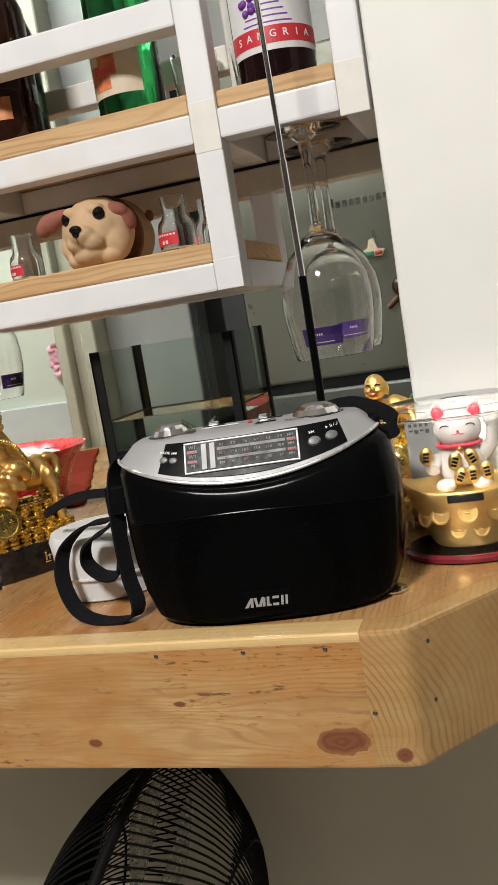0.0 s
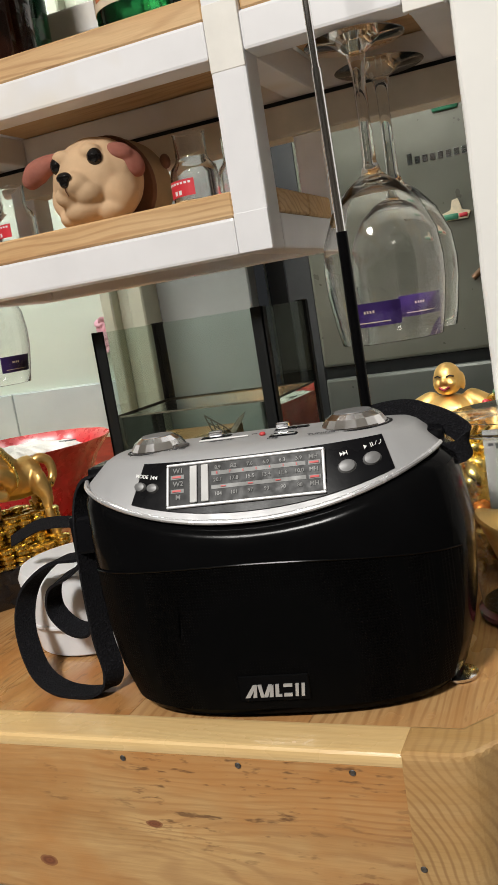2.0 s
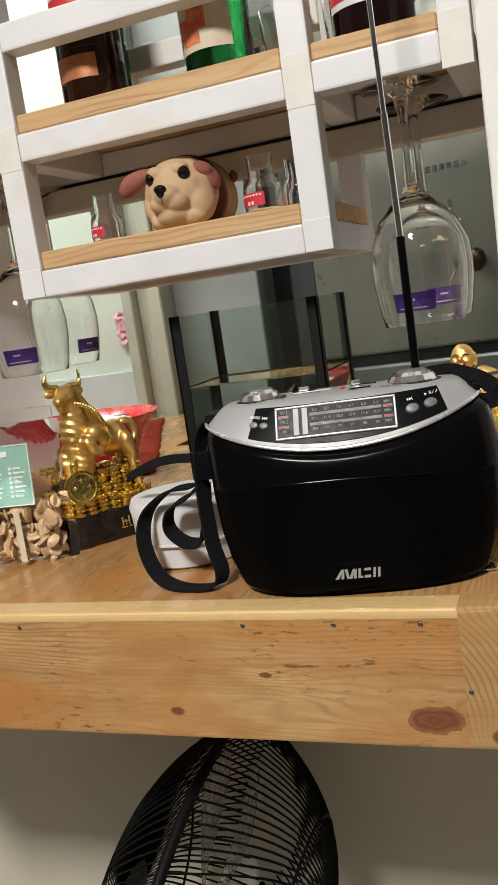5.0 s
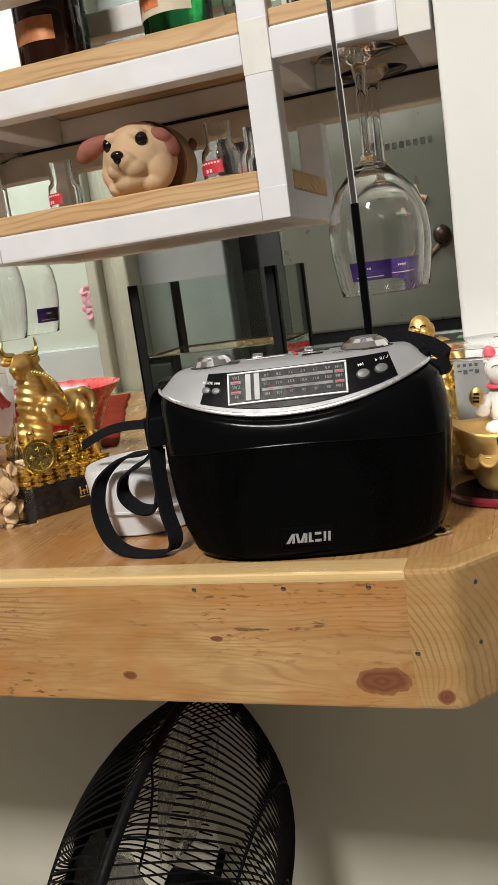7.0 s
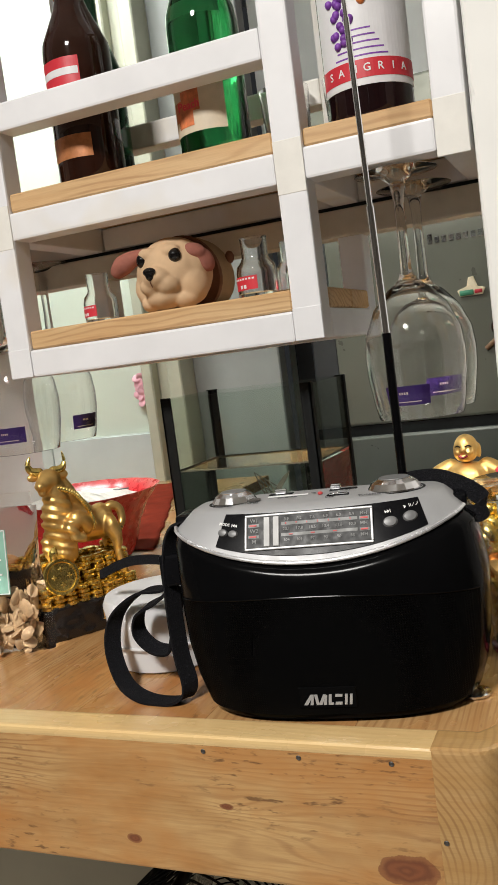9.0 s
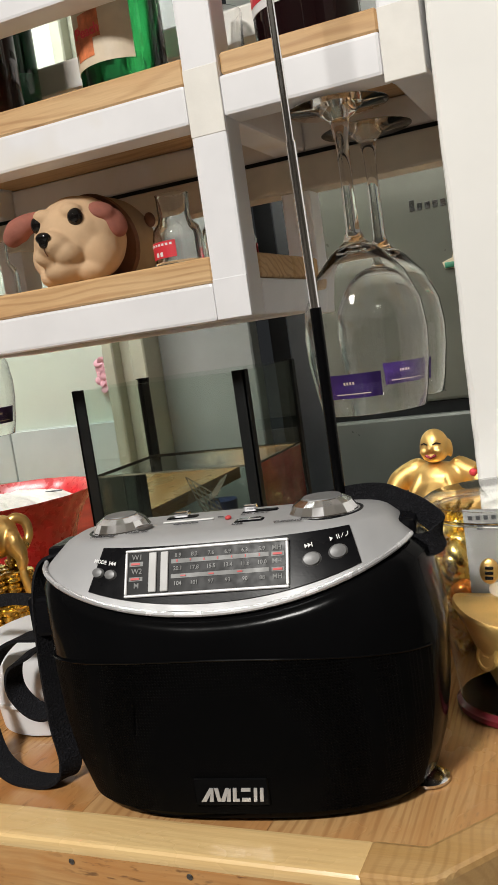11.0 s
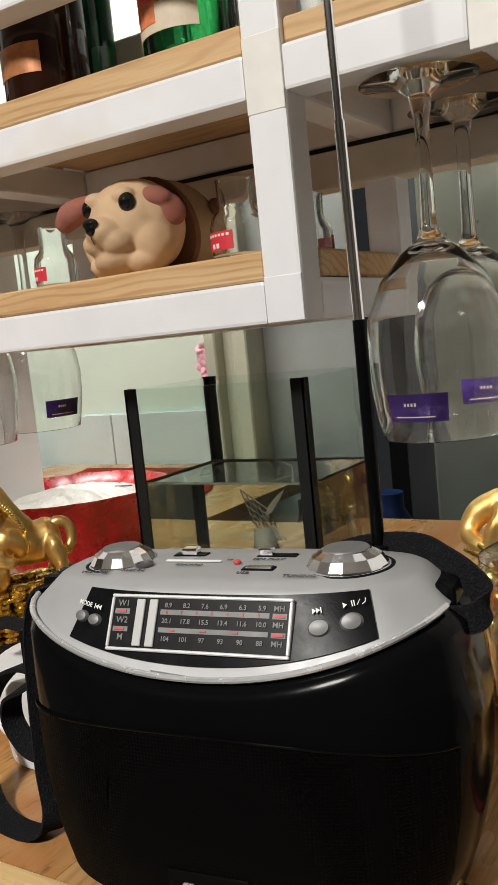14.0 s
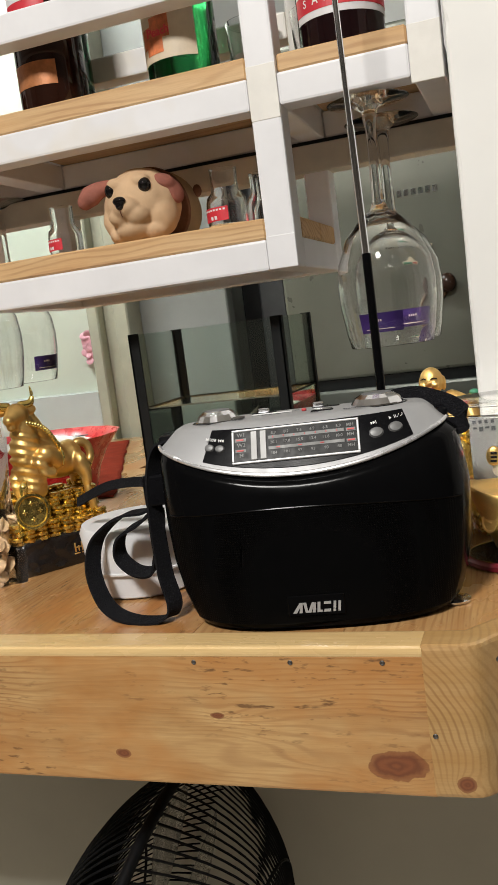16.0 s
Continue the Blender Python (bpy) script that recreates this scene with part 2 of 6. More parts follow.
PINK_RED = soft("coral_red_paint", (0.72, 0.06, 0.09), 0.35, spread=0.1, bump=0.0)
PINK = soft("pink_paper", (0.84, 0.45, 0.54), 0.7, spread=0.15, scale=80, bump=0.1)
JADE = soft("green_paint", (0.06, 0.28, 0.16), 0.4, spread=0.2, bump=0.05)
SAIL = soft("cream_paint", (0.72, 0.60, 0.42), 0.5, spread=0.15, scale=120, bump=0.05)
BROWN_DARK = soft("dark_brown_lacquer", (0.045, 0.02, 0.012), 0.25, spread=0.3, bump=0.05)
BROWN_WOOD = soft("brown_wood", (0.20, 0.10, 0.045), 0.5, spread=0.2, bump=0.1)
RED_PAPER = soft("red_label", (0.58, 0.03, 0.045), 0.45, spread=0.08, bump=0.02)
CREAM_PAPER = soft("cream_label", (0.66, 0.56, 0.42), 0.55, spread=0.1, scale=80, bump=0.03)
WHITE_PAPER = soft("white_label", (0.72, 0.71, 0.72), 0.5, spread=0.04, scale=80, bump=0.03)
PEACH_PAPER = soft("peach_print", (0.66, 0.20, 0.08), 0.5, spread=0.5, scale=110, bump=0.02)
COPPER_PAPER = soft("copper_label", (0.50, 0.20, 0.08), 0.4, metal=0.3, spread=0.25, scale=140, bump=0.05)
VIOLET = soft("purple_label", (0.030, 0.011, 0.095), 0.35, spread=0.15, scale=120, bump=0.02)
GRAPE = soft("grape_print", (0.20, 0.05, 0.36), 0.5, spread=0.3, scale=200, bump=0.0)
ORANGE = soft("orange_print", (0.75, 0.22, 0.05), 0.5, spread=0.3, scale=200, bump=0.0)
TEAL_PAPER = soft("green_tag", (0.25, 0.46, 0.37), 0.6, spread=0.08, scale=60, bump=0.02)
CLEAR = glass("clear_glass")
BOTTLE_GREEN = glass("green_bottle_glass", (0.015, 0.16, 0.045), 0.02)
BOTTLE_DEEP = glass("deep_green_bottle_glass", (0.007, 0.055, 0.02), 0.03)
BOTTLE_DARK = soft("dark_wine_in_glass", (0.012, 0.004, 0.005), 0.05, spread=0.2, bump=0.0)
BOTTLE_BROWN = soft("dark_brown_bottle", (0.022, 0.007, 0.004), 0.06, spread=0.3, bump=0.0)
TANK_GLASS = glass("tank_glass", (0.90, 0.96, 0.93), 0.0, 1.45)
WATER = glass("water", (0.88, 0.93, 0.86), 0.0, 1.33)
CLEAR_FILM = glass("clear_film", (0.97, 0.97, 0.96), 0.05, 1.28)
FROSTED = soft("frosted_polypropylene", (0.93, 0.93, 0.94), 0.38, spread=0.03, scale=40, bump=0.05, Transmission_Weight=0.35, IOR=1.15)
NUT = soft("roasted_nut", (0.50, 0.335, 0.185), 0.6, spread=0.3, scale=120, bump=0.3)
FLOCK = soft("tan_flock", (0.60, 0.405, 0.24), 0.95, spread=0.12, scale=45, bump=0.5, grain=1400)
FLOCK_BACK = soft("khaki_brown_flock", (0.34, 0.24, 0.14), 0.95, spread=0.12, scale=60, bump=0.5, grain=1400)
FLOCK_EAR = soft("rosy_brown_flock", (0.34, 0.12, 0.085), 0.95, spread=0.25, scale=70, bump=0.5, grain=1400)
FLOCK_BAND = soft("dark_brown_ribbon", (0.15, 0.06, 0.03), 0.9, spread=0.15, scale=70, bump=0.4, grain=1200)
EYE_BLACK = soft("shiny_black_bead", (0.006, 0.005, 0.005), 0.06, spread=0.1, bump=0.0)
DRIFT = soft("dark_driftwood", (0.06, 0.05, 0.03), 0.8, spread=0.4, scale=90, bump=0.6)
WIRE = soft("black_enamel_wire", (0.004, 0.004, 0.0045), 0.6, spread=0.2, scale=60, bump=0.05, Specular_IOR_Level=0.15)

BUTTON_GREY = soft("dull_silver_button", (0.17, 0.17, 0.17), 0.5, metal=0.3, spread=0.05, bump=0.0)
POINTER_GREY = soft("pale_grey_pointer", (0.48, 0.48, 0.47), 0.5, spread=0.05, bump=0.0)
CARD_GREY = soft("dull_printed_card", (0.20, 0.20, 0.19), 0.6, spread=0.1, scale=60, bump=0.02)
RED_CLOTH = soft("dark_red_cloth", (0.21, 0.030, 0.016), 1.0, spread=0.25, scale=30, bump=0.4, grain=700, Specular_IOR_Level=0.03)
SMOKE = glass("clear_blade_plastic", (0.88, 0.88, 0.90), 0.1, 1.2)

# ---- mesh helpers ----


def part(name, bm, material, parent=None, label="", smooth=False):
    """Links a bmesh as one mesh object under a thing or part."""
    me = bpy.data.meshes.new(name)
    bm.to_mesh(me)
    bm.free()
    me.materials.append(material)
    if smooth:
        me.polygons.foreach_set("use_smooth", [True] * len(me.polygons))
        if smooth != "all":
            me.set_sharp_from_angle(angle=radians(40))
    ob = new(name, me)
    if parent:
        ob.parent = parent
    if label:
        ob["label"] = label
    return ob


class Figure:
    """One mesh out of several shapes, each with its own material slot."""

    def __init__(self):
        self.bm, self.mats = bmesh.new(), []

    def add(self, b, material):
        if material not in self.mats:
            self.mats.append(material)
        for f in b.faces:
            f.material_index = self.mats.index(material)
            f.smooth = True
        join(self.bm, b)
        return self

    def make(self, name, m, label, category):
        me = bpy.data.meshes.new(name)
        self.bm.to_mesh(me)
        self.bm.free()
        for k in self.mats:
            me.materials.append(k)
        me.set_sharp_from_angle(angle=radians(50))
        ob = new(name, me)
        ob.matrix_world = m
        return tagged(ob, label, category)


def thing(name, m, label, category, group="", kind=""):
    ob = new(name)
    ob.empty_display_size = 0.02
    ob.matrix_world = m
    return tagged(ob, label, category, group, kind)


def box(x0, x1, y0, y1, z0, z1, bevel=0.0, seg=1, bm=None):
    b = bmesh.new()
    bmesh.ops.create_cube(b, size=1, matrix=Matrix.LocRotScale(((x0 + x1) / 2, (y0 + y1) / 2, (z0 + z1) / 2), None, (x1 - x0, y1 - y0, z1 - z0)))
    if bevel:
        bmesh.ops.bevel(b, geom=b.edges[:], offset=bevel, segments=seg, profile=0.6, affect="EDGES")
    return join(bm, b)


def join(bm, other, m=None):
    if m is not None:
        other.transform(m)
    if bm is None:
        return other
    me = bpy.data.meshes.new("tmp")
    other.to_mesh(me)
    bm.from_mesh(me)
    other.free()
    bpy.data.meshes.remove(me)
    return bm


def loft(rings, closed=True, cap=True, bm=None):
    """Skins a list of point rings of equal length."""
    b = bmesh.new()
    rows = [[b.verts.new(p) for p in ring] for ring in rings]
    n = len(rows[0])
    for r0, r1 in zip(rows, rows[1:]):
        for i in range(n if closed else n - 1):
            j = (i + 1) % n
            b.faces.new((r0[i], r0[j], r1[j], r1[i]))
    if cap and closed:
        b.faces.new(rows[0][::-1])
        b.faces.new(rows[-1])
    bmesh.ops.recalc_face_normals(b, faces=b.faces[:])
    return join(bm, b)


def lathe(profile, n=32, cap=True, bm=None, wave=None):
    """Turns (radius, z) pairs round z. wave(angle): a factor on the radius."""
    w = wave or (lambda a: 1.0)
    rings = [[(r * w(a) * math.cos(a), r * w(a) * math.sin(a), z) for a in [2 * math.pi * i / n for i in range(n)]] for r, z in profile]
    return loft(rings, True, cap, bm)


def sweep(points, radius, n=8, closed=False, bm=None, flat=1.0, up=(0, 0, 1)):
    """A round or flattened bar along a line of points."""
    pts = [Vector(p) for p in points]
    rings = []
    for i, p in enumerate(pts):
        a = pts[i - 1] if (i or closed) else p
        c = pts[(i + 1) % len(pts)] if (i < len(pts) - 1 or closed) else p
        d = (c - a).normalized()
        s = d.cross(Vector(up))
        s = s.normalized() if s.length > 1e-4 else d.cross(Vector((1, 0, 0))).normalized()
        u = s.cross(d).normalized()
        rr = radius(i / max(1, len(pts) - 1)) if callable(radius) else radius
        rings.append([p + s * math.cos(q) * rr * flat + u * math.sin(q) * rr for q in [2 * math.pi * k / n for k in range(n)]])
    if closed:
        rings.append(rings[0])
        b = loft(rings, True, False)
        bmesh.ops.remove_doubles(b, verts=b.verts[:], dist=1e-6)
        return join(bm, b)
    return loft(rings, True, True, bm)


def blob(c, r, sub=3, rough=0.0, freq=30.0, bm=None, rot=(0, 0, 0)):
    """An ellipsoid with an uneven skin."""
    b = bmesh.new()
    bmesh.ops.create_icosphere(b, subdivisions=sub, radius=1)
    if rough:
        for v in b.verts:
            v.co *= 1 + rough * noise.noise(v.co * freq * max(r) + Vector(c) * 50)
    return join(bm, b, pose(*c, *rot) @ Matrix.Diagonal((*r, 1)))


def limb(points, radii, n=14, steps=6, bm=None):
    """A round limb through smooth points with a radius at each, closed by balls."""
    pts, path, rad = [Vector(p) for p in points], [], []
    for i in range(len(pts) - 1):
        p0, p1, p2, p3 = pts[max(0, i - 1)], pts[i], pts[i + 1], pts[min(len(pts) - 1, i + 2)]
        for k in range(steps):
            q = k / steps
            path.append(0.5 * ((2 * p1) + (p2 - p0) * q + (2 * p0 - 5 * p1 + 4 * p2 - p3) * q * q + (3 * p1 - p0 - 3 * p2 + p3) * q ** 3))
            rad.append(radii[i] + (radii[i + 1] - radii[i]) * q)
    path.append(pts[-1])
    rad.append(radii[-1])
    last = len(path) - 1
    b = sweep(path, lambda k: rad[round(k * last)], n)
    for p, r in ((pts[0], radii[0]), (pts[-1], radii[-1])):
        blob(tuple(p), (r, r, r), 2, bm=b)
    return join(bm, b)


def fuse(bm, voxel=0.0012, rounds=5):
    """Melts overlapping shapes into one smooth skin."""
    me = bpy.data.meshes.new("melt")
    bm.to_mesh(me)
    bm.free()
    ob = bpy.data.objects.new("melt", me)
    bpy.context.scene.collection.objects.link(ob)
    r = ob.modifiers.new("remesh", "REMESH")
    r.mode, r.voxel_size = "VOXEL", voxel
    sm = ob.modifiers.new("smooth", "SMOOTH")
    sm.factor, sm.iterations = 0.5, rounds
    done = bpy.data.meshes.new_from_object(ob.evaluated_get(bpy.context.evaluated_depsgraph_get()))
    b = bmesh.new()
    b.from_mesh(done)
    bpy.data.objects.remove(ob)
    bpy.data.meshes.remove(me)
    bpy.data.meshes.remove(done)
    return b


def prism(outline, z0, z1, bevel=0.0, bm=None):
    """Pulls a flat outline of (x, y) up from z0 to z1."""
    b = bmesh.new()
    f = b.faces.new([b.verts.new((x, y, z0)) for x, y in outline])
    up = bmesh.ops.extrude_face_region(b, geom=[f])
    bmesh.ops.translate(b, verts=[v for v in up["geom"] if isinstance(v, bmesh.types.BMVert)], vec=(0, 0, z1 - z0))
    bmesh.ops.recalc_face_normals(b, faces=b.faces[:])
    if bevel:
        bmesh.ops.bevel(b, geom=[e for e in b.edges], offset=bevel, segments=2, profile=0.6, affect="EDGES")
    return join(bm, b)


def text_bm(words, size, depth=0.0, bold=0.0):
    """The built-in font as a mesh, centred, lying in the xy plane."""
    c = bpy.data.curves.new("txt", "FONT")
    c.body, c.size, c.align_x, c.align_y, c.extrude, c.offset = words, size, "CENTER", "CENTER", depth, bold
    c.resolution_u = 3
    ob = bpy.data.objects.new("txt", c)
    me = bpy.data.meshes.new_from_object(ob)
    b = bmesh.new()
    b.from_mesh(me)
    bpy.data.objects.remove(ob)
    bpy.data.meshes.remove(me)
    bpy.data.curves.remove(c)
    return b


def structure(name, bm, material, label, smooth=False):
    return tagged(part(name, bm, material, None, "", smooth), label, name.split("_")[0], kind="structure")


TOP = 0.997  # counter surface

# ---- dining room and kitchen shell ----
structure("floor", box(-3.2, 2.6, -3.2, 3.4, -0.1, 0.0), FLOOR, "beige tiled floor under the bar")
structure("ceiling", box(-3.2, 2.6, -3.2, 3.4, 2.6, 2.7), CEILING, "white painted ceiling")
# unseen walls closing the room, coloured dark in place of dim light
structure("wall_south", box(-3.2, 2.6, -3.3, -3.2, 0, 2.6), ROOM_WALL, "unseen dining room wall, its dimness put into a dark brown grey")
structure("wall_west", box(-3.3, -3.2, -3.3, 3.4, 0, 2.6), ROOM_WALL, "unseen dining room wall, its dimness put into a dark brown grey")
structure("wall_east", box(2.6, 2.7, -3.3, 3.4, 0, 2.6), ROOM_WALL, "unseen dining room wall, its dimness put into a dark brown grey")


def worn_pillar():
    rows = []
    for i in range(161):
        z = 0.977 + 1.623 * i / 160
        a = 0.0022 + 0.0030 * max(0.0, noise.noise(Vector((0.3, 0.7, z * 26)))) + 0.0045 * max(0.0, noise.noise(Vector((4.1, 2.2, z * 60))) - 0.25)
        w = 0.0012 * noise.noise(Vector((1.0, 5.0, z * 9)))
        rows.append([(-0.073 + w, 0.735 + a, z), (-0.073 + w + a * 0.35, 0.735 + a * 0.35, z), (-0.073 + w + a, 0.735, z), (2.6, 0.735, z), (2.6, 0.98, z), (-0.073 + w, 0.98, z)])
    return loft(rows)


structure("wall_pillar", worn_pillar(), WHITE_WALL, "white plastered wall end beside the bar opening, slightly chipped edge")
structure("wall_bar", box(-3.2, 2.6, 0.86, 0.98, 0, 0.977), GREY_WALL, "beige grey half wall under the bar counter")
structure("wall_left", box(-3.2, -0.675, 0.735, 0.98, 0.977, 2.6, 0.003), WHITE_WALL, "white plastered wall end at the other side of the bar opening")
structure("wall_kitchen", box(-3.2, -0.887, 1.65, 1.75, 0, 2.6), GREEN_WALL, "pale painted kitchen wall above pale tiles")
structure("wall_back", box(-0.887, 2.6, 2.55, 2.65, 0, 2.6), WHITE_WALL, "plain wall behind the refrigerator")

# ---- kitchen beyond the bar ----


def kitchen_tiles():
    ob = structure("tiles", box(-2.6, -0.887, 1.642, 1.6495, 0.0, 1.10), GROUT, "pale blue glazed wall tiles with grey joints")
    me = None
    for i in range(6):
        for j in range(4):
            x1 = -0.889 - i * 0.252
            z1 = 1.099 - j * 0.252
            if me is None:
                p = part("tile", box(-0.1245, 0.1245, -0.004, 0.004, -0.1245, 0.1245, 0.0012), TILE, ob)
                me = p.data
            else:
                p = new("tile", me)
                p.parent = ob
            p.location = (x1 - 0.1245, 1.6405, z1 - 0.1245)


kitchen_tiles()


def door_jamb():
    b = box(-0.887, -0.862, 1.63, 1.76, 0, 2.15, 0.003)
    box(-0.862, -0.832, 1.655, 1.75, 0, 2.15, 0.003, bm=b)
    box(-0.832, -0.80, 1.64, 1.76, 0, 2.15, 0.003, bm=b)
    structure("door_jamb", b, FRAME_PAINT, "grey green painted stepped door jamb")
    structure("door_leaf", box(-0.80, -0.605, 1.70, 1.74, 0, 2.1, 0.003), DOOR_PAINT, "dull grey door panel standing shut beside the jamb")


door_jamb()


def refrigerator():
    t = thing("refrigerator", pose(-0.5, 1.75, 0), "tall brushed grey two-door refrigerator standing in the kitchen", "refrigerator")
    part("body", box(0.0, 0.66, 0.045, 0.68, 0.02, 1.72, 0.01), BLACK_GAP, t)
    up = part("upper_door", box(0.0, 0.66, 0.0, 0.04, 1.062, 1.715, 0.006, 2), FRIDGE, t)
    part("lower_door", box(0.0, 0.66, 0.0, 0.04, 0.05, 1.040, 0.006, 2), FRIDGE_LOW, t)
    part("gap", box(0.003, 0.657, 0.006, 0.05, 1.038, 1.064), BLACK_GAP, t)
    part("side_panel", box(-0.058, -0.002, 0.02, 0.66, 0.02, 1.72, 0.004), DARK_GREY, t, "dark grey side panel")
    # the gap here is empty: a black slab is added as its shade
    part("side_gap", box(-0.104, -0.060, 0.05, 0.66, 0.02, 1.72), BLACK_GAP, t, "black slab standing in for the shade in the gap beside the refrigerator")
    # maker's mark as a row of plain bars
    mark = None
    for k, h in enumerate((0.020, 0.013, 0.013, 0.013, 0.013, 0.013, 0.013, 0.014, 0.013)):
        mark = box(0.205 + k * 0.0135, 0.205 + k * 0.0135 + 0.0095, -0.0015, 0.001, 1.397, 1.397 + h, 0.001, bm=mark)
    part("maker_mark", mark, CHROME, up, "chrome raised maker's mark")


def fridge_magnets():
    m1 = Figure()
    m1.add(prism([(-0.022, 0), (0.02, 0), (0.026, 0.012), (0.012, 0.016), (0.006, 0.036), (-0.004, 0.034), (-0.008, 0.018), (-0.026, 0.012)], 0, 0.005, 0.001), SAIL)
    m1.add(box(-0.022, 0.004, 0.001, 0.011, 0.004, 0.0065, 0.001), JADE)
    m1.add(box(0.006, 0.02, 0.003, 0.01, 0.004, 0.0065, 0.001), RED_PAPER)
    m1.make("fridge_magnet", pose(-0.222, 1.7495, 1.29, 90, 0, 0), "small cream and green boat-shaped magnet on the refrigerator", "magnet")
    m2 = Figure()
    m2.add(blob((0, 0, 0.012), (0.017, 0.019, 0.012), 3), BROWN_DARK)
    m2.add(sweep([(0.0, -0.01, 0.004), (-0.012, -0.024, 0.004), (-0.03, -0.038, 0.003)], 0.005, 8), BROWN_WOOD)
    m2.make("fridge_magnet", pose(-0.175, 1.7495, 1.225, 90, 0, 0), "dark brown round-headed wooden magnet on the refrigerator", "magnet")
    m3 = Figure()
    m3.add(box(-0.022, 0.022, -0.014, 0.014, 0, 0.006, 0.002), JADE)
    m3.make("fridge_magnet", pose(-0.22, 1.7495, 1.488, 90, 0, 0), "small green rectangular magnet high on the refrigerator", "magnet")


def pink_sticker():
    f = Figure()
    rnd = random.Random(2)
    for k in range(16):
        a, r = k * 2.4, 0.006 + 0.0012 * k
        f.add(blob((0.5 * r * math.cos(a), 1.2 * r * math.sin(a), 0.003), (0.009, 0.011, 0.0022), 2, 0.3, rot=(rnd.uniform(-30, 30), rnd.uniform(-30, 30), rnd.uniform(0, 90))), PINK)
    f.make("wall_flower", pose(-0.899, 1.6455, 1.193, 90, 0, 0), "pink paper flower stuck on the pale kitchen wall", "decoration")


refrigerator()
fridge_magnets()
for bx, by in ((-0.60, 1.50), (-0.50, 1.53)):
    bb = lathe([(0.001, 0.0), (0.042, 0.0), (0.046, 0.01), (0.050, 0.83), (0.046, 0.90), (0.024, 0.94), (0.024, 0.965), (0.001, 0.966)], 32)
    bo = part("blue_bin", bb, BLUE_PLASTIC, None, smooth=True)
    bo.matrix_world = pose(bx, by, 0)
    tagged(bo, "tall dark blue plastic bin standing in the kitchen", "bin", "blue bins")
pink_sticker()

# ---- bar counter ----


FRONT_A, FRONT_B = -0.665, -0.102  # ends of the straight front
CH = (0.643, 0.766)  # the way the clipped corners run


def bar_counter():
    t = thing("bar_counter", pose(0, 0, 0), "varnished pine bar counter with deep front board and clipped corners", "counter")
    ln = 0.33
    part("front_board", box(FRONT_A, FRONT_B, 0.5185, 0.541, 0.905, TOP - 0.0035, 0.0018, 2), PINE, t, "knotty orange pine front board")
    part("edge_strip", box(FRONT_A + 0.0005, FRONT_B - 0.0005, 0.5180, 0.544, TOP - 0.0060, TOP + 0.0015, 0.0030, 3), PINE_EDGE, t, "pale rounded edge strip")
    for side, x in ((1, FRONT_B), (-1, FRONT_A)):
        dx, dy = CH[0] * side, CH[1]
        o = [(x - 0.0035 * side, 0.5181), (x + 0.020 * side, 0.5184), (x + 0.025 * side, 0.5192), (x + 0.029 * side, 0.5212), (x + 0.0325 * side, 0.5245), (x + 0.0355 * side, 0.5285)]
        o += [(o[-1][0] + dx * ln, o[-1][1] + dy * ln), (x + 0.021 * side + dx * (ln - 0.033), 0.544 + dy * (ln - 0.033))]
        o += [(x + 0.021 * side, 0.5440), (x - 0.0035 * side, 0.5440)]
        if side < 0:
            o = o[::-1]
        part("corner_board", prism(o, 0.9052, TOP + 0.0018, 0.0028), PINE_END, t, "paler corner board with curved end grain")
    # screws along the front
    sb = lathe([(0.0006, -0.0003), (0.0013, 0.0), (0.0016, 0.0004), (0.0012, 0.0006), (0.0003, 0.0003)], 10)
    screw = part("screw", sb, STEEL, t, smooth=True)
    screw.matrix_local = pose(-0.246, 0.5184, 0.9885, 90, 0, 0)
    for x, y, z, a in ((-0.183, 0.5184, 0.9885, 0), (-0.127, 0.5184, 0.9885, 0), (-0.425, 0.5184, 0.988, 0), (-0.52, 0.5184, 0.988, 0), (-0.063, 0.5331, 0.985, 50), (-0.063, 0.5331, 0.945, 50), (-0.1005, 0.518, 0.944, 0)):
        s = new("screw", screw.data)
        s.parent = t
        s.matrix_local = pose(x, y, z, 90, 0, a)
    # planks of the top, clipped to its outline
    far = 1.23
    outline = [(FRONT_B + 0.0205, 0.5445), (0.078, 0.7345), (-0.0735, 0.7345), (-0.0735, far), (-0.62, far), (-0.62, 1.63), (-1.3, 1.63), (-1.3, 0.7345), (FRONT_A - 0.18, 0.7345), (FRONT_A - 0.0205, 0.5445)]
    ang = PLANK_TURN
    c, s = math.cos(radians(ang)), math.sin(radians(ang))
    w = 0.101
    for k in range(-16, 22):
        b = prism(outline, TOP - 0.02, TOP)
        for off, sign in ((0.054 + k * w + 0.0001, -1), (0.054 + (k + 1) * w - 0.0001, 1)):
            bmesh.ops.bisect_plane(b, geom=b.verts[:] + b.edges[:] + b.faces[:], plane_co=(-s * off, c * off, 0), plane_no=(-s * sign, c * sign, 0), clear_outer=True)
            bmesh.ops.holes_fill(b, edges=[e for e in b.edges if e.is_boundary])
        if len(b.faces) < 4:
            b.free()
            continue
        b.transform(pose(0, 0, 0, 0, 0, -ang))
        p = part("plank", b, PINE_TOP, t)
        p.matrix_local = pose(0, 0, 0, 0, 0, ang)


PLANK_TURN = 90.0
bar_counter()


def tube_bar(bm, x0, x1, y0, y1, z0, z1):
    return box(x0, x1, y0, y1, z0, z1, 0.0022, 2, bm)


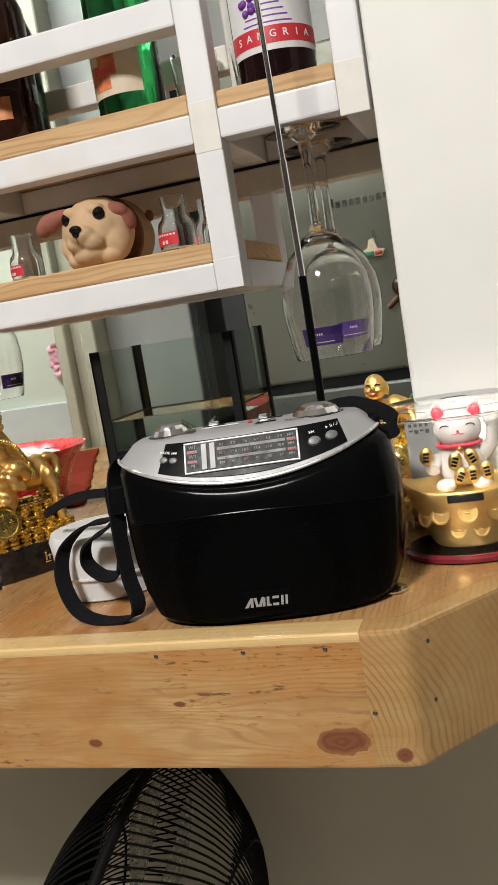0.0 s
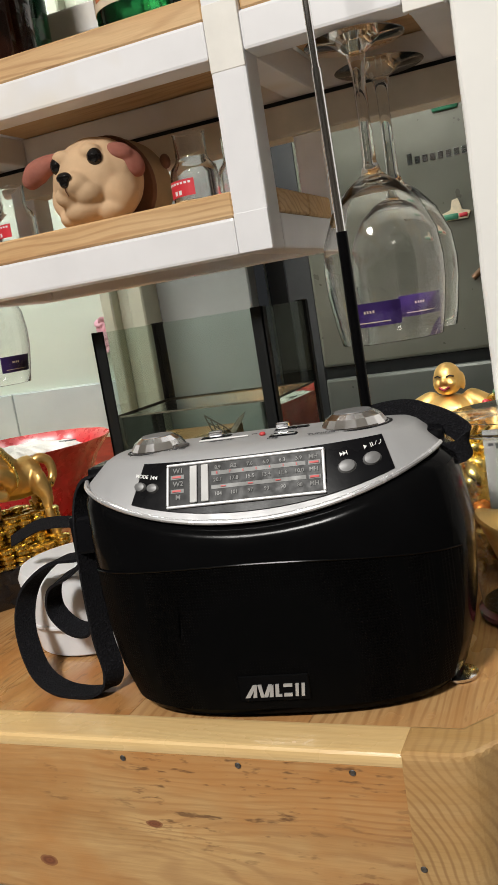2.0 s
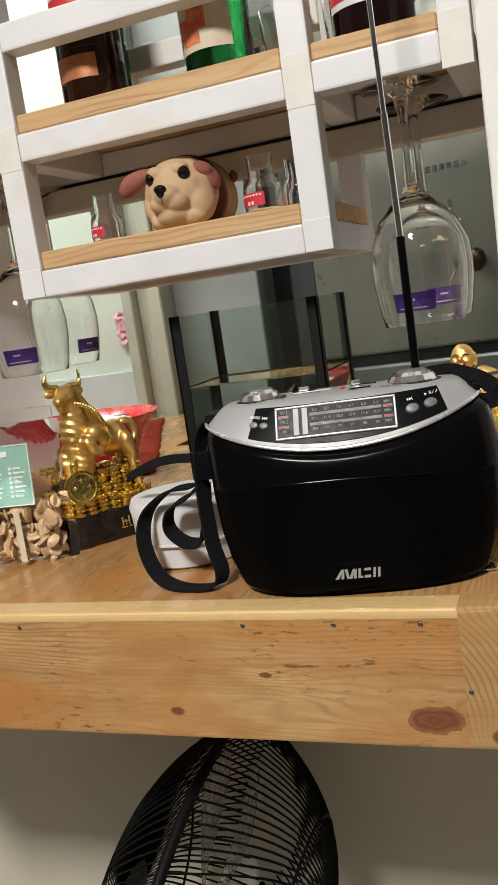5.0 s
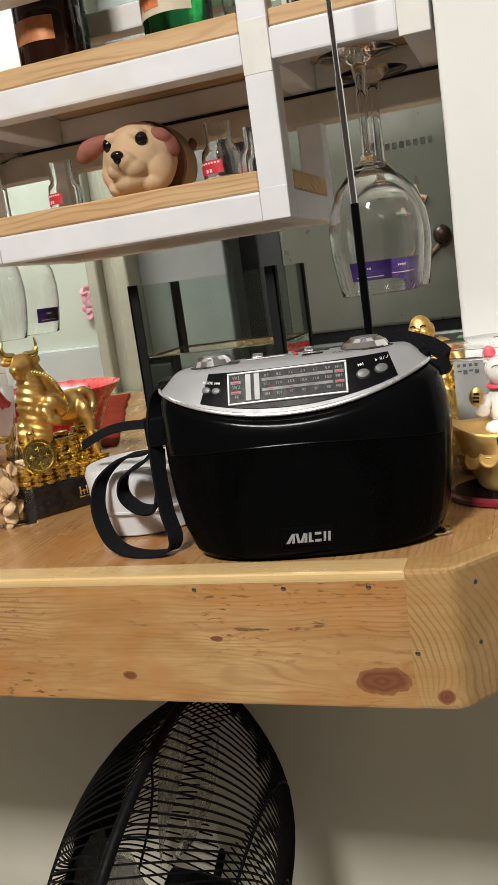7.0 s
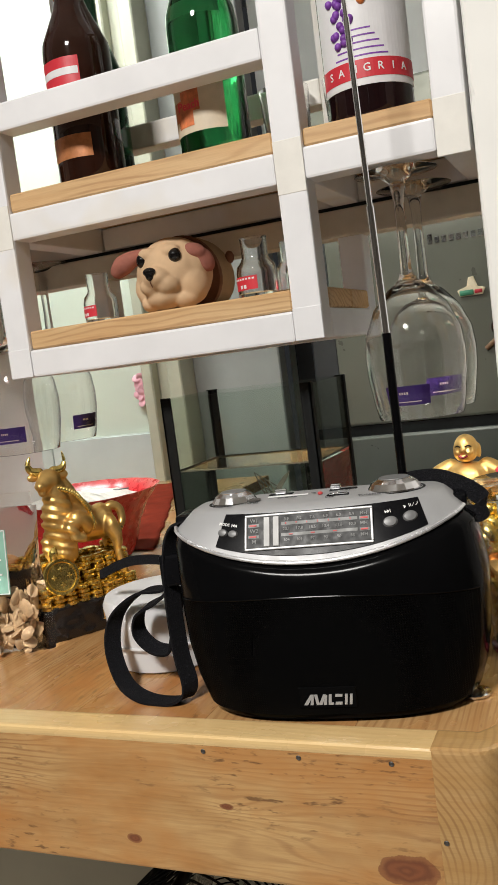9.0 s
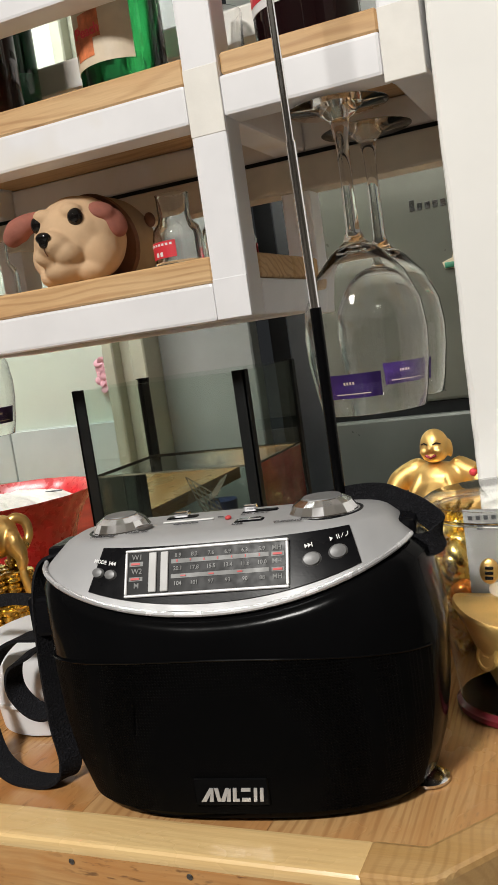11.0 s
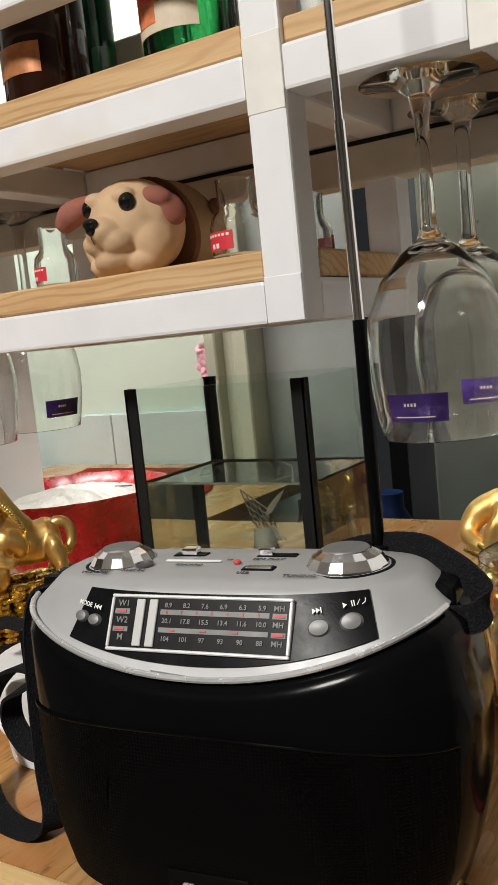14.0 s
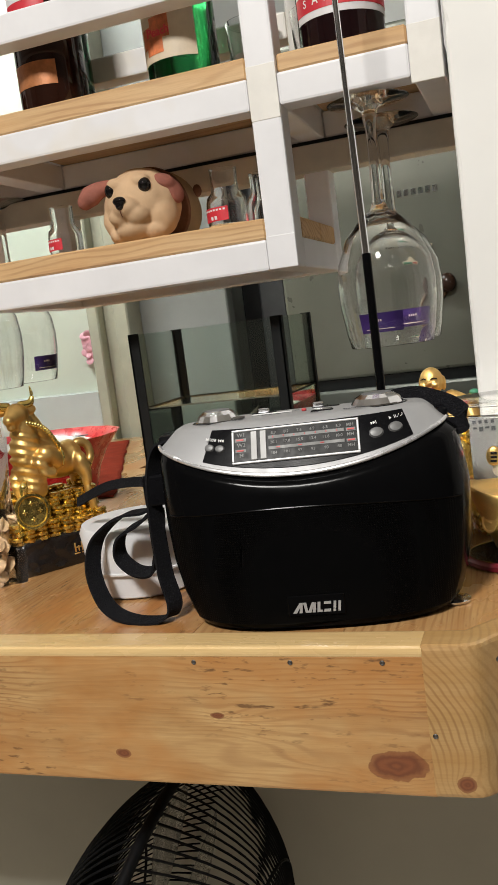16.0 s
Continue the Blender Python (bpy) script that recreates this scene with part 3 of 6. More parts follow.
def display_shelf():
    t = thing("display_shelf", pose(0, 0, 0), "white square-tube bar shelf with pine boards over the counter", "shelf")
    w = 0.025
    yf, yb = 0.735, 0.918
    xs = [(-0.515, 1.234), (-0.2285, 1.234), (-0.1005, 1.359), (-0.674, 1.359)]
    for x, z0 in xs:
        for y in (yf, yb - w):
            part("post", tube_bar(None, x, x + w, y, y + w, z0, 2.6), TUBE, t)
    spans = [(-0.49, -0.2285), (-0.2035, -0.1005), (-0.649, -0.515)]
    for z0, who in ((1.234, (0,)), (1.360, (0, 1, 2)), (1.458, (0,)), (1.72, (0, 1, 2))):
        for k in who:
            a, c = spans[k]
            for y in (yf, yb - w):
                part("rail", tube_bar(None, a, c, y, y + w, z0, z0 + w), TUBE, t)
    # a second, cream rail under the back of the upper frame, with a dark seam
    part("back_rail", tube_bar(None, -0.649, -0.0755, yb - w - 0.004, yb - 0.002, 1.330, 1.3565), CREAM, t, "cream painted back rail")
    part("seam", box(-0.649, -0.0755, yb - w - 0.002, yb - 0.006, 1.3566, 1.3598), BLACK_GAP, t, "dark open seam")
    for x, z0 in xs:
        for z in (1.234, 1.360, 1.72):
            if z >= z0 - 0.01:
                part("side_rail", tube_bar(None, x, x + w, yf + w, yb - w, z, z + w), TUBE, t)
    for a, c, z, h in ((-0.4895, -0.229, 1.2595, 0.017), (-0.4895, -0.229, 1.3855, 0.017), (-0.203, -0.101, 1.3855, 0.014), (-0.6485, -0.5155, 1.3855, 0.018)):
        part("board", box(a, c, yf + 0.003, yf + 0.095, z, z + h, 0.0015), PINE_SHELF, t)
        part("board", box(a, c, yf + 0.097, yb - 0.002, z, z + h * 0.95, 0.0015), PINE_SHELF, t)
    # board ends that lie over the side rail, and filled weld joints
    for y0, y1 in ((yf + w + 0.002, yf + 0.095), (yf + 0.097, yb - w - 0.002)):
        part("board_end", box(-0.2287, -0.2040, y0, y1, 1.2595, 1.2762, 0.0015), PINE_SHELF, t)
    rnd = random.Random(4)
    for x in (-0.515, -0.2285, -0.1005):
        for z in (1.360, 1.234):
            if z > 1.3 or x < -0.11:
                low, high = (rnd.uniform(0.004, 0.016), rnd.uniform(0.006, 0.022)) if z > 1.3 else (-0.0004, 0.002)
                part("filler", box(x + 0.0003, x + w - 0.0003, yf - 0.0004, yf + 0.003, z - low, z + w + high, 0.0004), FILLER if z > 1.3 else TUBE, t, "cream filler over a welded joint" if z > 1.3 else "")



display_shelf()



# ---- radio ----
HW_E, HW_P, CAP_X = 0.0958, 0.0838, -0.0047  # half widths of the silver cap's rim and of its flat top


def bow(c, p=2.8):
    return max(0.0, 1 - abs(c) ** p) ** (1 / p)


def cap_rim(c):
    return Vector((HW_E * c + CAP_X, -0.0490 * bow(c), 0.0985 + 0.022 * c * c))


def cap_top(c):
    return Vector((HW_P * c + CAP_X, -0.0305 * bow(c), 0.1315))


def cap(u, s, lift=0.0):
    """A place on the slanting silver face: u across, s from rim to flat top."""
    c = max(-0.999, min(0.999, (u - CAP_X) / (HW_E + (HW_P - HW_E) * s)))
    p = cap_rim(c).lerp(cap_top(c), s)
    if lift:
        across = cap(u + 0.001, s) - cap(u - 0.001, s)
        n = across.cross(cap_top(c) - cap_rim(c)).normalized()
        p = p + n * lift
    return p


def cap_patch(u0, u1, s0, s1, lift, n=16, thick=0.0006, slant=(0.0, 0.0)):
    """A thin plate that follows the slanting face."""
    lo, hi = [], []
    rows = 4
    grid = lambda l: [[cap(u0 + slant[0] * s + (u1 + slant[1] * s - u0 - slant[0] * s) * i / n, s, l) for i in range(n + 1)] for s in [s0 + (s1 - s0) * j / rows for j in range(rows + 1)]]
    a, b = grid(lift), grid(lift - thick)
    bm = bmesh.new()
    va = [[bm.verts.new(p) for p in r] for r in a]
    vb = [[bm.verts.new(p) for p in r] for r in b]
    for j in range(rows):
        for i in range(n):
            bm.faces.new((va[j][i], va[j][i + 1], va[j + 1][i + 1], va[j + 1][i]))
            bm.faces.new((vb[j][i], vb[j + 1][i], vb[j + 1][i + 1], vb[j][i + 1]))
    for j in range(rows):
        for i in (0, n):
            bm.faces.new((va[j][i], va[j + 1][i], vb[j + 1][i], vb[j][i]))
    for i in range(n):
        for j in (0, rows):
            bm.faces.new((va[j][i], va[j][i + 1], vb[j][i + 1], vb[j][i]))
    bmesh.ops.recalc_face_normals(bm, faces=bm.faces[:])
    return bm


def ring_at(hw, front, back, z, n=72, zf=None, pf=2.8, pb=4.0):
    """An outline of the radio at one height; zf(c): its own height along the outline."""
    out = []
    for i in range(n):
        a = 2 * math.pi * i / n
        ca, sa = math.cos(a), math.sin(a)
        p = pf if sa < 0 else pb
        d = (abs(ca) ** p + abs(sa) ** p) ** (-1 / p)
        c = ca * d
        out.append((hw * c, (front if sa < 0 else back) * abs(sa) * d * (-1 if sa < 0 else 1), zf(c) if zf else z))
    return out


def radio():
    t = thing("radio", pose(-0.1775, 0.6035, TOP, 0, 0, 8.6), "glossy black portable radio with silver top, raised aerial and strap", "radio")
    rim_z = lambda c: 0.0985 + 0.022 * c * c
    rings = [ring_at(hw, f, b, z) for z, hw, f, b in ((0.0015, 0.080, 0.051, 0.034), (0.003, 0.087, 0.0565, 0.038), (0.009, 0.0915, 0.0590, 0.040), (0.024, 0.0965, 0.0592, 0.042), (0.045, 0.1005, 0.0584, 0.043), (0.068, 0.1022, 0.0568, 0.043), (0.082, 0.1025, 0.0558, 0.043))]
    shift = lambda ring, dx: [Vector(p) + Vector((dx, 0, 0)) for p in ring]
    rings.append(shift(ring_at(0.0998, 0.0532, 0.0425, 0, zf=lambda c: 0.0925 + 0.022 * c * c), -0.0024))
    rings.append(shift(ring_at(0.0958, 0.0496, 0.042, 0, zf=lambda c: 0.0975 + 0.022 * c * c), CAP_X))
    rings.append(shift(ring_at(0.0935, 0.047, 0.040, 0, zf=lambda c: 0.0982 + 0.022 * c * c), CAP_X))
    body = part("body", loft(rings), GLOSS_BLACK, t, "glossy black shell", True)
    # perforated lower front
    gr = []
    gn = 60
    for z, hw, f in ((0.007, 0.0905, 0.0594), (0.024, 0.0965, 0.0598), (0.045, 0.1005, 0.0590), (0.068, 0.1022, 0.0575), (0.0745, 0.1024, 0.0571)):
        row = []
        for i in range(gn + 1):
            c = math.sin((i / gn - 0.5) * 2.5) / math.sin(1.25) * 0.93
            top = (z - 0.0745) if z > 0.07 else 0
            row.append(Vector((hw * c, -f * bow(c), z + (0.006 * (1 - (c + 0.15) ** 2) if z > 0.07 else 0))))
        gr.append(row)
    gb = bmesh.new()
    vs = [[gb.verts.new(p) for p in r] for r in gr]
    for r0, r1 in zip(vs, vs[1:]):
        for i in range(gn):
            gb.faces.new((r0[i], r0[i + 1], r1[i + 1], r1[i]))
    bmesh.ops.solidify(gb, geom=gb.faces[:], thickness=0.0006)
    part("grille", gb, GRILLE, t, "finely perforated matte black front grille", True)
    sweep_line = [(0.1026 * c, -0.0573 * bow(c) - 0.0002, 0.0748 + 0.006 * (1 - (c + 0.15) ** 2)) for c in [-0.93 + 1.86 * i / 50 for i in range(51)]]
    part("grille_edge", sweep(sweep_line, 0.0005, 6), GLOSS_BLACK, t, smooth=True)
    # silver control top
    rings = [ring_at(HW_E, 0.0490, 0.0415, 0, zf=rim_z)]
    for s in (0.04, 0.3, 0.6, 0.93):
        rings.append([Vector(a).lerp(Vector(b), s) for a, b in zip(rings[0], ring_at(HW_P, 0.0305, 0.030, 0.1315))])
    rings.append(ring_at(HW_P - 0.002, 0.0288, 0.028, 0.1322))
    rings.append(ring_at(HW_P * 0.8, 0.021, 0.022, 0.1333))
    rings.append(ring_at(HW_P * 0.3, 0.008, 0.008, 0.1338))
    rings = [shift(r, CAP_X) for r in rings]
    top = part("control_top", loft(rings), SILVER, t, "silver painted control top", True)
    panel = part("front_panel", cap_patch(-0.0665, 0.070, 0.17, 0.93, 0.0009, 24, 0.0012, (0.008, -0.007)), SATIN_BLACK, t, "black front panel", True)
    # tuning dial, a flat framed window
    du, ds = -0.0045, 0.595
    o = cap(du, ds, 0.0013)
    ax = (cap(du + 0.03, ds) - cap(du - 0.03, ds)).normalized()
    ay = (cap_top(0.0) - cap_rim(0.0)).normalized()
    az = ax.cross(ay).normalized()
    ay = az.cross(ax)
    dm = Matrix((ax, ay, az)).transposed().to_4x4()
    dm.translation = o
    w, h = 0.0395, 0.0106
    dial = part("dial", box(-w, w, -h, h, -0.0045, 0.0006, 0.0004), DIAL_BLACK, t, "tuning dial with white frequency scales behind a silver frame")
    dial.matrix_local = dm
    fb = None
    for x0, x1, y0, y1 in ((-w - 0.0012, w + 0.0012, h - 0.0003, h + 0.001), (-w - 0.0012, w + 0.0012, -h - 0.001, -h + 0.0003), (-w - 0.0012, -w + 0.0002, -h + 0.0003, h - 0.0003), (w - 0.0002, w + 0.0012, -h + 0.0003, h - 0.0003)):
        fb = box(x0, x1, y0, y1, -0.005, 0.0014, 0.0004, 1, fb)
    part("dial_frame", fb, FRAME_SILVER, dial, "silver dial frame")
    nb = box(-0.0282, -0.0243, -h + 0.001, h - 0.001, 0.0006, 0.0017, 0.0003)
    box(-0.0222, -0.0183, -h + 0.001, h - 0.001, 0.0006, 0.0017, 0.0003, bm=nb)
    part("pointer", nb, POINTER_GREY, dial, "white sliding pointer")
    bars = box(-0.017, 0.0312, 0.0036, 0.0057, 0.0006, 0.0008)
    box(-0.017, 0.0312, -0.0036, -0.0016, 0.0006, 0.0008, bm=bars)
    box(-0.0385, -0.0315, 0.0034, 0.0056, 0.0006, 0.0008, bm=bars)
    box(0.0325, 0.0385, 0.0034, 0.0056, 0.0006, 0.0008, bm=bars)
    box(0.0325, 0.0385, -0.0038, -0.0018, 0.0006, 0.0008, bm=bars)
    box(-0.0385, -0.0315, -0.0038, -0.0018, 0.0006, 0.0008, bm=bars)
    part("scale_bar", bars, PRINT_DIAL, dial)
    words = None

    def put(txt, x, y, size, bm):
        b = text_bm(txt, size, 0.00008, 0.00004)
        return join(bm, b, pose(x, y, 0.0010))

    for y, row in ((0.0074, ("8.9", "8.2", "7.6", "6.9", "6.3", "5.9")), (0.0010, ("20.1", "17.8", "15.5", "13.4", "11.6", "10.0")), (-0.0062, ("104", "101", "97", "93", "90", "88"))):
        for k, txt in enumerate(row):
            words = put(txt, -0.0135 + k * 0.0083, y, 0.0027, words)
        words = put("MH", 0.0352, y, 0.0031, words)
    for txt, y in (("W1", 0.0077), ("W2", 0.0008), ("M", -0.0062)):
        words = put(txt, -0.0345, y, 0.0036, words)
    part("scale_print", words, PRINT_DIAL, dial, "white scale numbers")
    red = None
    for k in range(7):
        red = put("8765432"[k], -0.014 + k * 0.0068, 0.00465, 0.0018, red)
    for k in range(3):
        red = box(-0.012 + k * 0.014, -0.0095 + k * 0.014, -0.0029, -0.0023, 0.0010, 0.0012, bm=red)
    for x0, y in ((-0.0375, 0.0045), (0.0332, 0.0045), (0.0332, -0.0028), (-0.0375, -0.0028)):
        red = box(x0, x0 + 0.0045, y - 0.0005, y + 0.0005, 0.0010, 0.0012, bm=red)
    part("red_print", red, PRINT_RED, dial, "small red scale marks")
    # highlight on the silver rim, added as a thin line of lighter silver
    edge = [cap(HW_E * c + CAP_X, 0.035, 0.0015) for c in [-0.985 + 1.97 * i / 80 for i in range(81)]]
    part("rim_trim", sweep(edge, 0.0013, 8), SILVER_LIGHT, t, "highlight along the silver rim, modelled as a brighter line", True)
    # buttons
    for u, r, words in ((-0.0605, 0.0027, "MODE"), (-0.0535, 0.0027, "prev"), (0.0465, 0.0037, "next"), (0.0585, 0.0037, "play")):
        p = cap(u, 0.50, 0.0008)
        bx = (cap(u + 0.004, 0.5) - cap(u - 0.004, 0.5)).normalized()
        n = bx.cross(ay).normalized()
        m = Matrix((bx, n.cross(bx), n)).transposed().to_4x4()
        m.translation = p
        bt = part("button", lathe([(r * 1.12, -0.0005), (r * 1.12, 0.0003), (r, 0.0008), (r * 0.92, 0.0016), (r * 0.5, 0.0019), (0.0002, 0.0020)], 20), BUTTON_GREY, t, "oval silver push button", True)
        bt.matrix_local = m @ Matrix.Diagonal((1.12, 0.86, 1, 1))
        if words == "MODE":
            g = text_bm("MODE", 0.0026, 0.00006, 0.00005)
        else:
            g = None
            k = -1 if words == "prev" else 1
            for j in range(2 if words != "play" else 1):
                g = prism([(k * (j * 0.0016 - 0.0018), -0.0011), (k * (j * 0.0016 - 0.0002), 0), (k * (j * 0.0016 - 0.0018), 0.0011)][::k], 0, 0.0001, bm=g)
            g = box(0.0015, 0.0019, -0.0011, 0.0011, 0, 0.0001, bm=g) if k > 0 else box(-0.0019, -0.0015, -0.0011, 0.0011, 0, 0.0001, bm=g)
            if words == "play":
                g = box(0.0024, 0.0028, -0.0011, 0.0011, 0, 0.0001, bm=g)
                g = sweep([(0.0035, -0.001, 0), (0.005, 0.001, 0)], 0.00016, 5, bm=g)
                g = sweep([(0.0055, -0.001, 0), (0.0068, -0.0004, 0), (0.0072, 0.001, 0)], 0.00022, 5, bm=g)
        g.transform(m @ pose(0, 0.0066 if r > 0.003 else 0.0055, 0.0008))
        part("legend", g, PRINT_WHITE, t)
    # knobs
    for u, r in ((-0.0605, 0.0155), (0.0480, 0.0175)):
        kb = part("knob", lathe([(r * 0.9, 0.0), (r, 0.0006), (r * 0.99, 0.0018), (r * 0.84, 0.0056), (r * 0.62, 0.0078), (r * 0.58, 0.0080), (r * 0.1, 0.0080)], 18), CHROME, t, "faceted chrome rotary knob")
        kb.matrix_local = pose(u, 0.0005, 0.1322)
        part("knob_top", lathe([(r * 0.57, 0.0079), (r * 0.55, 0.0085), (r * 0.1, 0.0083)], 40), BUTTON_GREY, kb, "flat grey knob top", True)
        part("knob_ring", lathe([(r * 1.12, 0), (r * 1.14, 0.0008), (r * 1.06, 0.0012), (r * 1.0, 0.0004)], 40, False), SATIN_BLACK, kb, "black ring under the knob", True)
    zt = 0.1341
    for x0, x1, y0, y1 in ((-0.0385, -0.0215, 0.008, 0.0145), (0.0035, 0.0225, 0.008, 0.0135), (0.0045, 0.0195, -0.0125, -0.0065)):
        part("slot", box(x0, x1, y0, y1, zt - 0.001, zt + 0.0002, 0.0006), SATIN_BLACK, top, "recessed dark slot")
    part("switch_knob", box(-0.034, -0.026, 0.0085, 0.014, zt, zt + 0.0032, 0.001, 2), CHROME, t, "chrome slide switch")
    part("switch_knob", box(0.0045, 0.0115, 0.0085, 0.013, zt, zt + 0.0036, 0.001, 2), CHROME, t, "chrome slide switch")
    part("usb_socket", box(0.0065, 0.0185, -0.0115, -0.0075, zt, zt + 0.0008, 0.0003), CHROME, t, "metal usb socket")
    part("card_slot", box(-0.0365, -0.009, -0.0022, -0.0004, zt, zt + 0.0007, 0.0002), PRINT_WHITE, t, "white memory card slot")
    part("power_lamp", blob((-0.0005, -0.0035, zt + 0.0006), (0.0018, 0.0018, 0.0012), 2), PRINT_RED, t, "small red indicator lamp", True)
    jack = lathe([(0.0042, 0.0), (0.0044, 0.001), (0.003, 0.0013), (0.0022, 0.0004), (0.001, 0.0001)], 20)
    jack.transform(pose(-0.0445, -0.008, zt))
    part("aux_socket", jack, STEEL, t, "round headphone socket", True)
    leg = None
    for txt, x, y, sz in (("VOLUME", -0.0635, -0.0195, 0.0036), ("AUX IN", -0.046, -0.0155, 0.0034), ("SD/CARD", -0.022, -0.0075, 0.0032), ("TF", -0.006, 0.0008, 0.003), ("MP3 PLAY", 0.012, 0.0025, 0.0034), ("USB", 0.0075, -0.0165, 0.0034), ("TUNING", 0.0335, -0.0195, 0.0038)):
        b = text_bm(txt, sz, 0.0001, 0.00004)
        leg = join(leg, b, pose(x, y, zt + 0.0004 - (0.0005 if abs(y) > 0.012 or abs(x) > 0.04 else 0.0), 4 if abs(y) > 0.012 else 0, 0, 0))
    part("top_lettering", leg, PRINT_GREY, top)
    # maker's mark: slanted silver bars on a dark plate
    pm = pose(0.0005, -0.0601, 0.0175, 89, 0, 0)
    plate = box(-0.0195, 0.0165, -0.006, 0.0075, -0.001, 0.0006, 0.0006)
    plate.transform(pm)
    part("mark_plate", plate, GLOSS_BLACK, t)
    mk = None
    for o in ([(-0.0165, -0.0035), (-0.0140, -0.0035), (-0.0098, 0.0030), (-0.0118, 0.0030)], [(-0.0125, -0.0035), (-0.0105, -0.0035), (-0.0098, 0.0030), (-0.0112, 0.0015)], [(-0.0095, 0.0030), (-0.0075, 0.0030), (-0.0070, -0.0015), (-0.0065, -0.0035), (-0.0085, -0.0035)], [(-0.0072, -0.0035), (-0.0050, -0.0035), (-0.0022, 0.0030), (-0.0040, 0.0030)], [(-0.0042, -0.0035), (-0.0022, -0.0035), (-0.0014, 0.0030), (-0.0030, 0.0018)], [(-0.0012, -0.0035), (0.0022, -0.0035), (0.0022, -0.0022), (0.0008, -0.0022), (0.0014, 0.0030), (-0.0004, 0.0030)], [(0.0030, -0.0035), (0.0074, -0.0035), (0.0074, -0.0018), (0.0034, -0.0018)], [(0.0034, 0.0014), (0.0078, 0.0014), (0.0080, 0.0030), (0.0036, 0.0030)], [(0.0088, -0.0035), (0.0104, -0.0035), (0.0112, 0.0030), (0.0096, 0.0030)], [(0.0118, -0.0035), (0.0134, -0.0035), (0.0142, 0.0030), (0.0126, 0.0030)]):
        mk = prism(o, 0.0006, 0.0011, bm=mk)
    mk.transform(pm)
    part("maker_mark", mk, SILVER_LIGHT, t, "slanted silver maker's mark")
    part("rear_foot", lathe([(0.009, 0.0), (0.0105, 0.0008), (0.0105, 0.0022), (0.008, 0.003)], 24), CHROME, t, "round metal foot", True).matrix_local = pose(0.085, -0.018, 0.0)
    part("rear_foot", lathe([(0.006, 0.0), (0.0075, 0.0008), (0.0075, 0.0045)], 20), SATIN_BLACK, t, "rubber foot", True).matrix_local = pose(-0.06, 0.0, 0.0)
    # aerial
    inv = t.matrix_world.inverted()
    a0 = inv @ Vector((-0.1335, 0.652, 1.118))
    seg = [((-0.1335, 0.652, 1.118), (-0.1338, 0.652, 1.2305), 0.0031, GLOSS_BLACK), ((-0.1338, 0.652, 1.2305), (-0.1352, 0.652, 1.3165), 0.0026, CHROME), ((-0.1352, 0.652, 1.3165), (-0.137, 0.652, 1.44), 0.0020, CHROME), ((-0.137, 0.652, 1.44), (-0.139, 0.652, 1.58), 0.0015, CHROME)]
    for p, q, r, mat in seg:
        part("aerial_section", sweep([inv @ Vector(p), inv @ Vector(q)], r, 14), mat, t, "telescopic aerial section", True)
    collar = sweep([inv @ Vector((-0.1335, 0.652, 1.105)), inv @ Vector((-0.1335, 0.652, 1.128))], 0.007, 14)
    part("aerial_socket", collar, SATIN_BLACK, t, smooth=True)


def strap_ribbon(points, width, axis, thick=0.0009, twist=None, steps=10):
    """A flat webbing band through smooth points; axis: the way its width lies."""
    pts = [Vector(p) for p in points]
    path = []
    for i in range(len(pts) - 1):
        p0, p1, p2, p3 = pts[max(0, i - 1)], pts[i], pts[i + 1], pts[min(len(pts) - 1, i + 2)]
        for k in range(steps):
            s = k / steps
            path.append(0.5 * ((2 * p1) + (p2 - p0) * s + (2 * p0 - 5 * p1 + 4 * p2 - p3) * s * s + (3 * p1 - p0 - 3 * p2 + p3) * s ** 3))
    path.append(pts[-1])
    rings = []
    n = len(path)
    for i, p in enumerate(path):
        d = (path[min(n - 1, i + 1)] - path[max(0, i - 1)]).normalized()
        a = Vector(axis(i / (n - 1)) if callable(axis) else axis)
        a = (a - d * a.dot(d)).normalized()
        q = d.cross(a)
        wd = width / 2
        rings.append([p + a * wd + q * thick, p - a * wd + q * thick, p - a * wd - q * thick, p + a * wd - q * thick])
    return loft(rings)


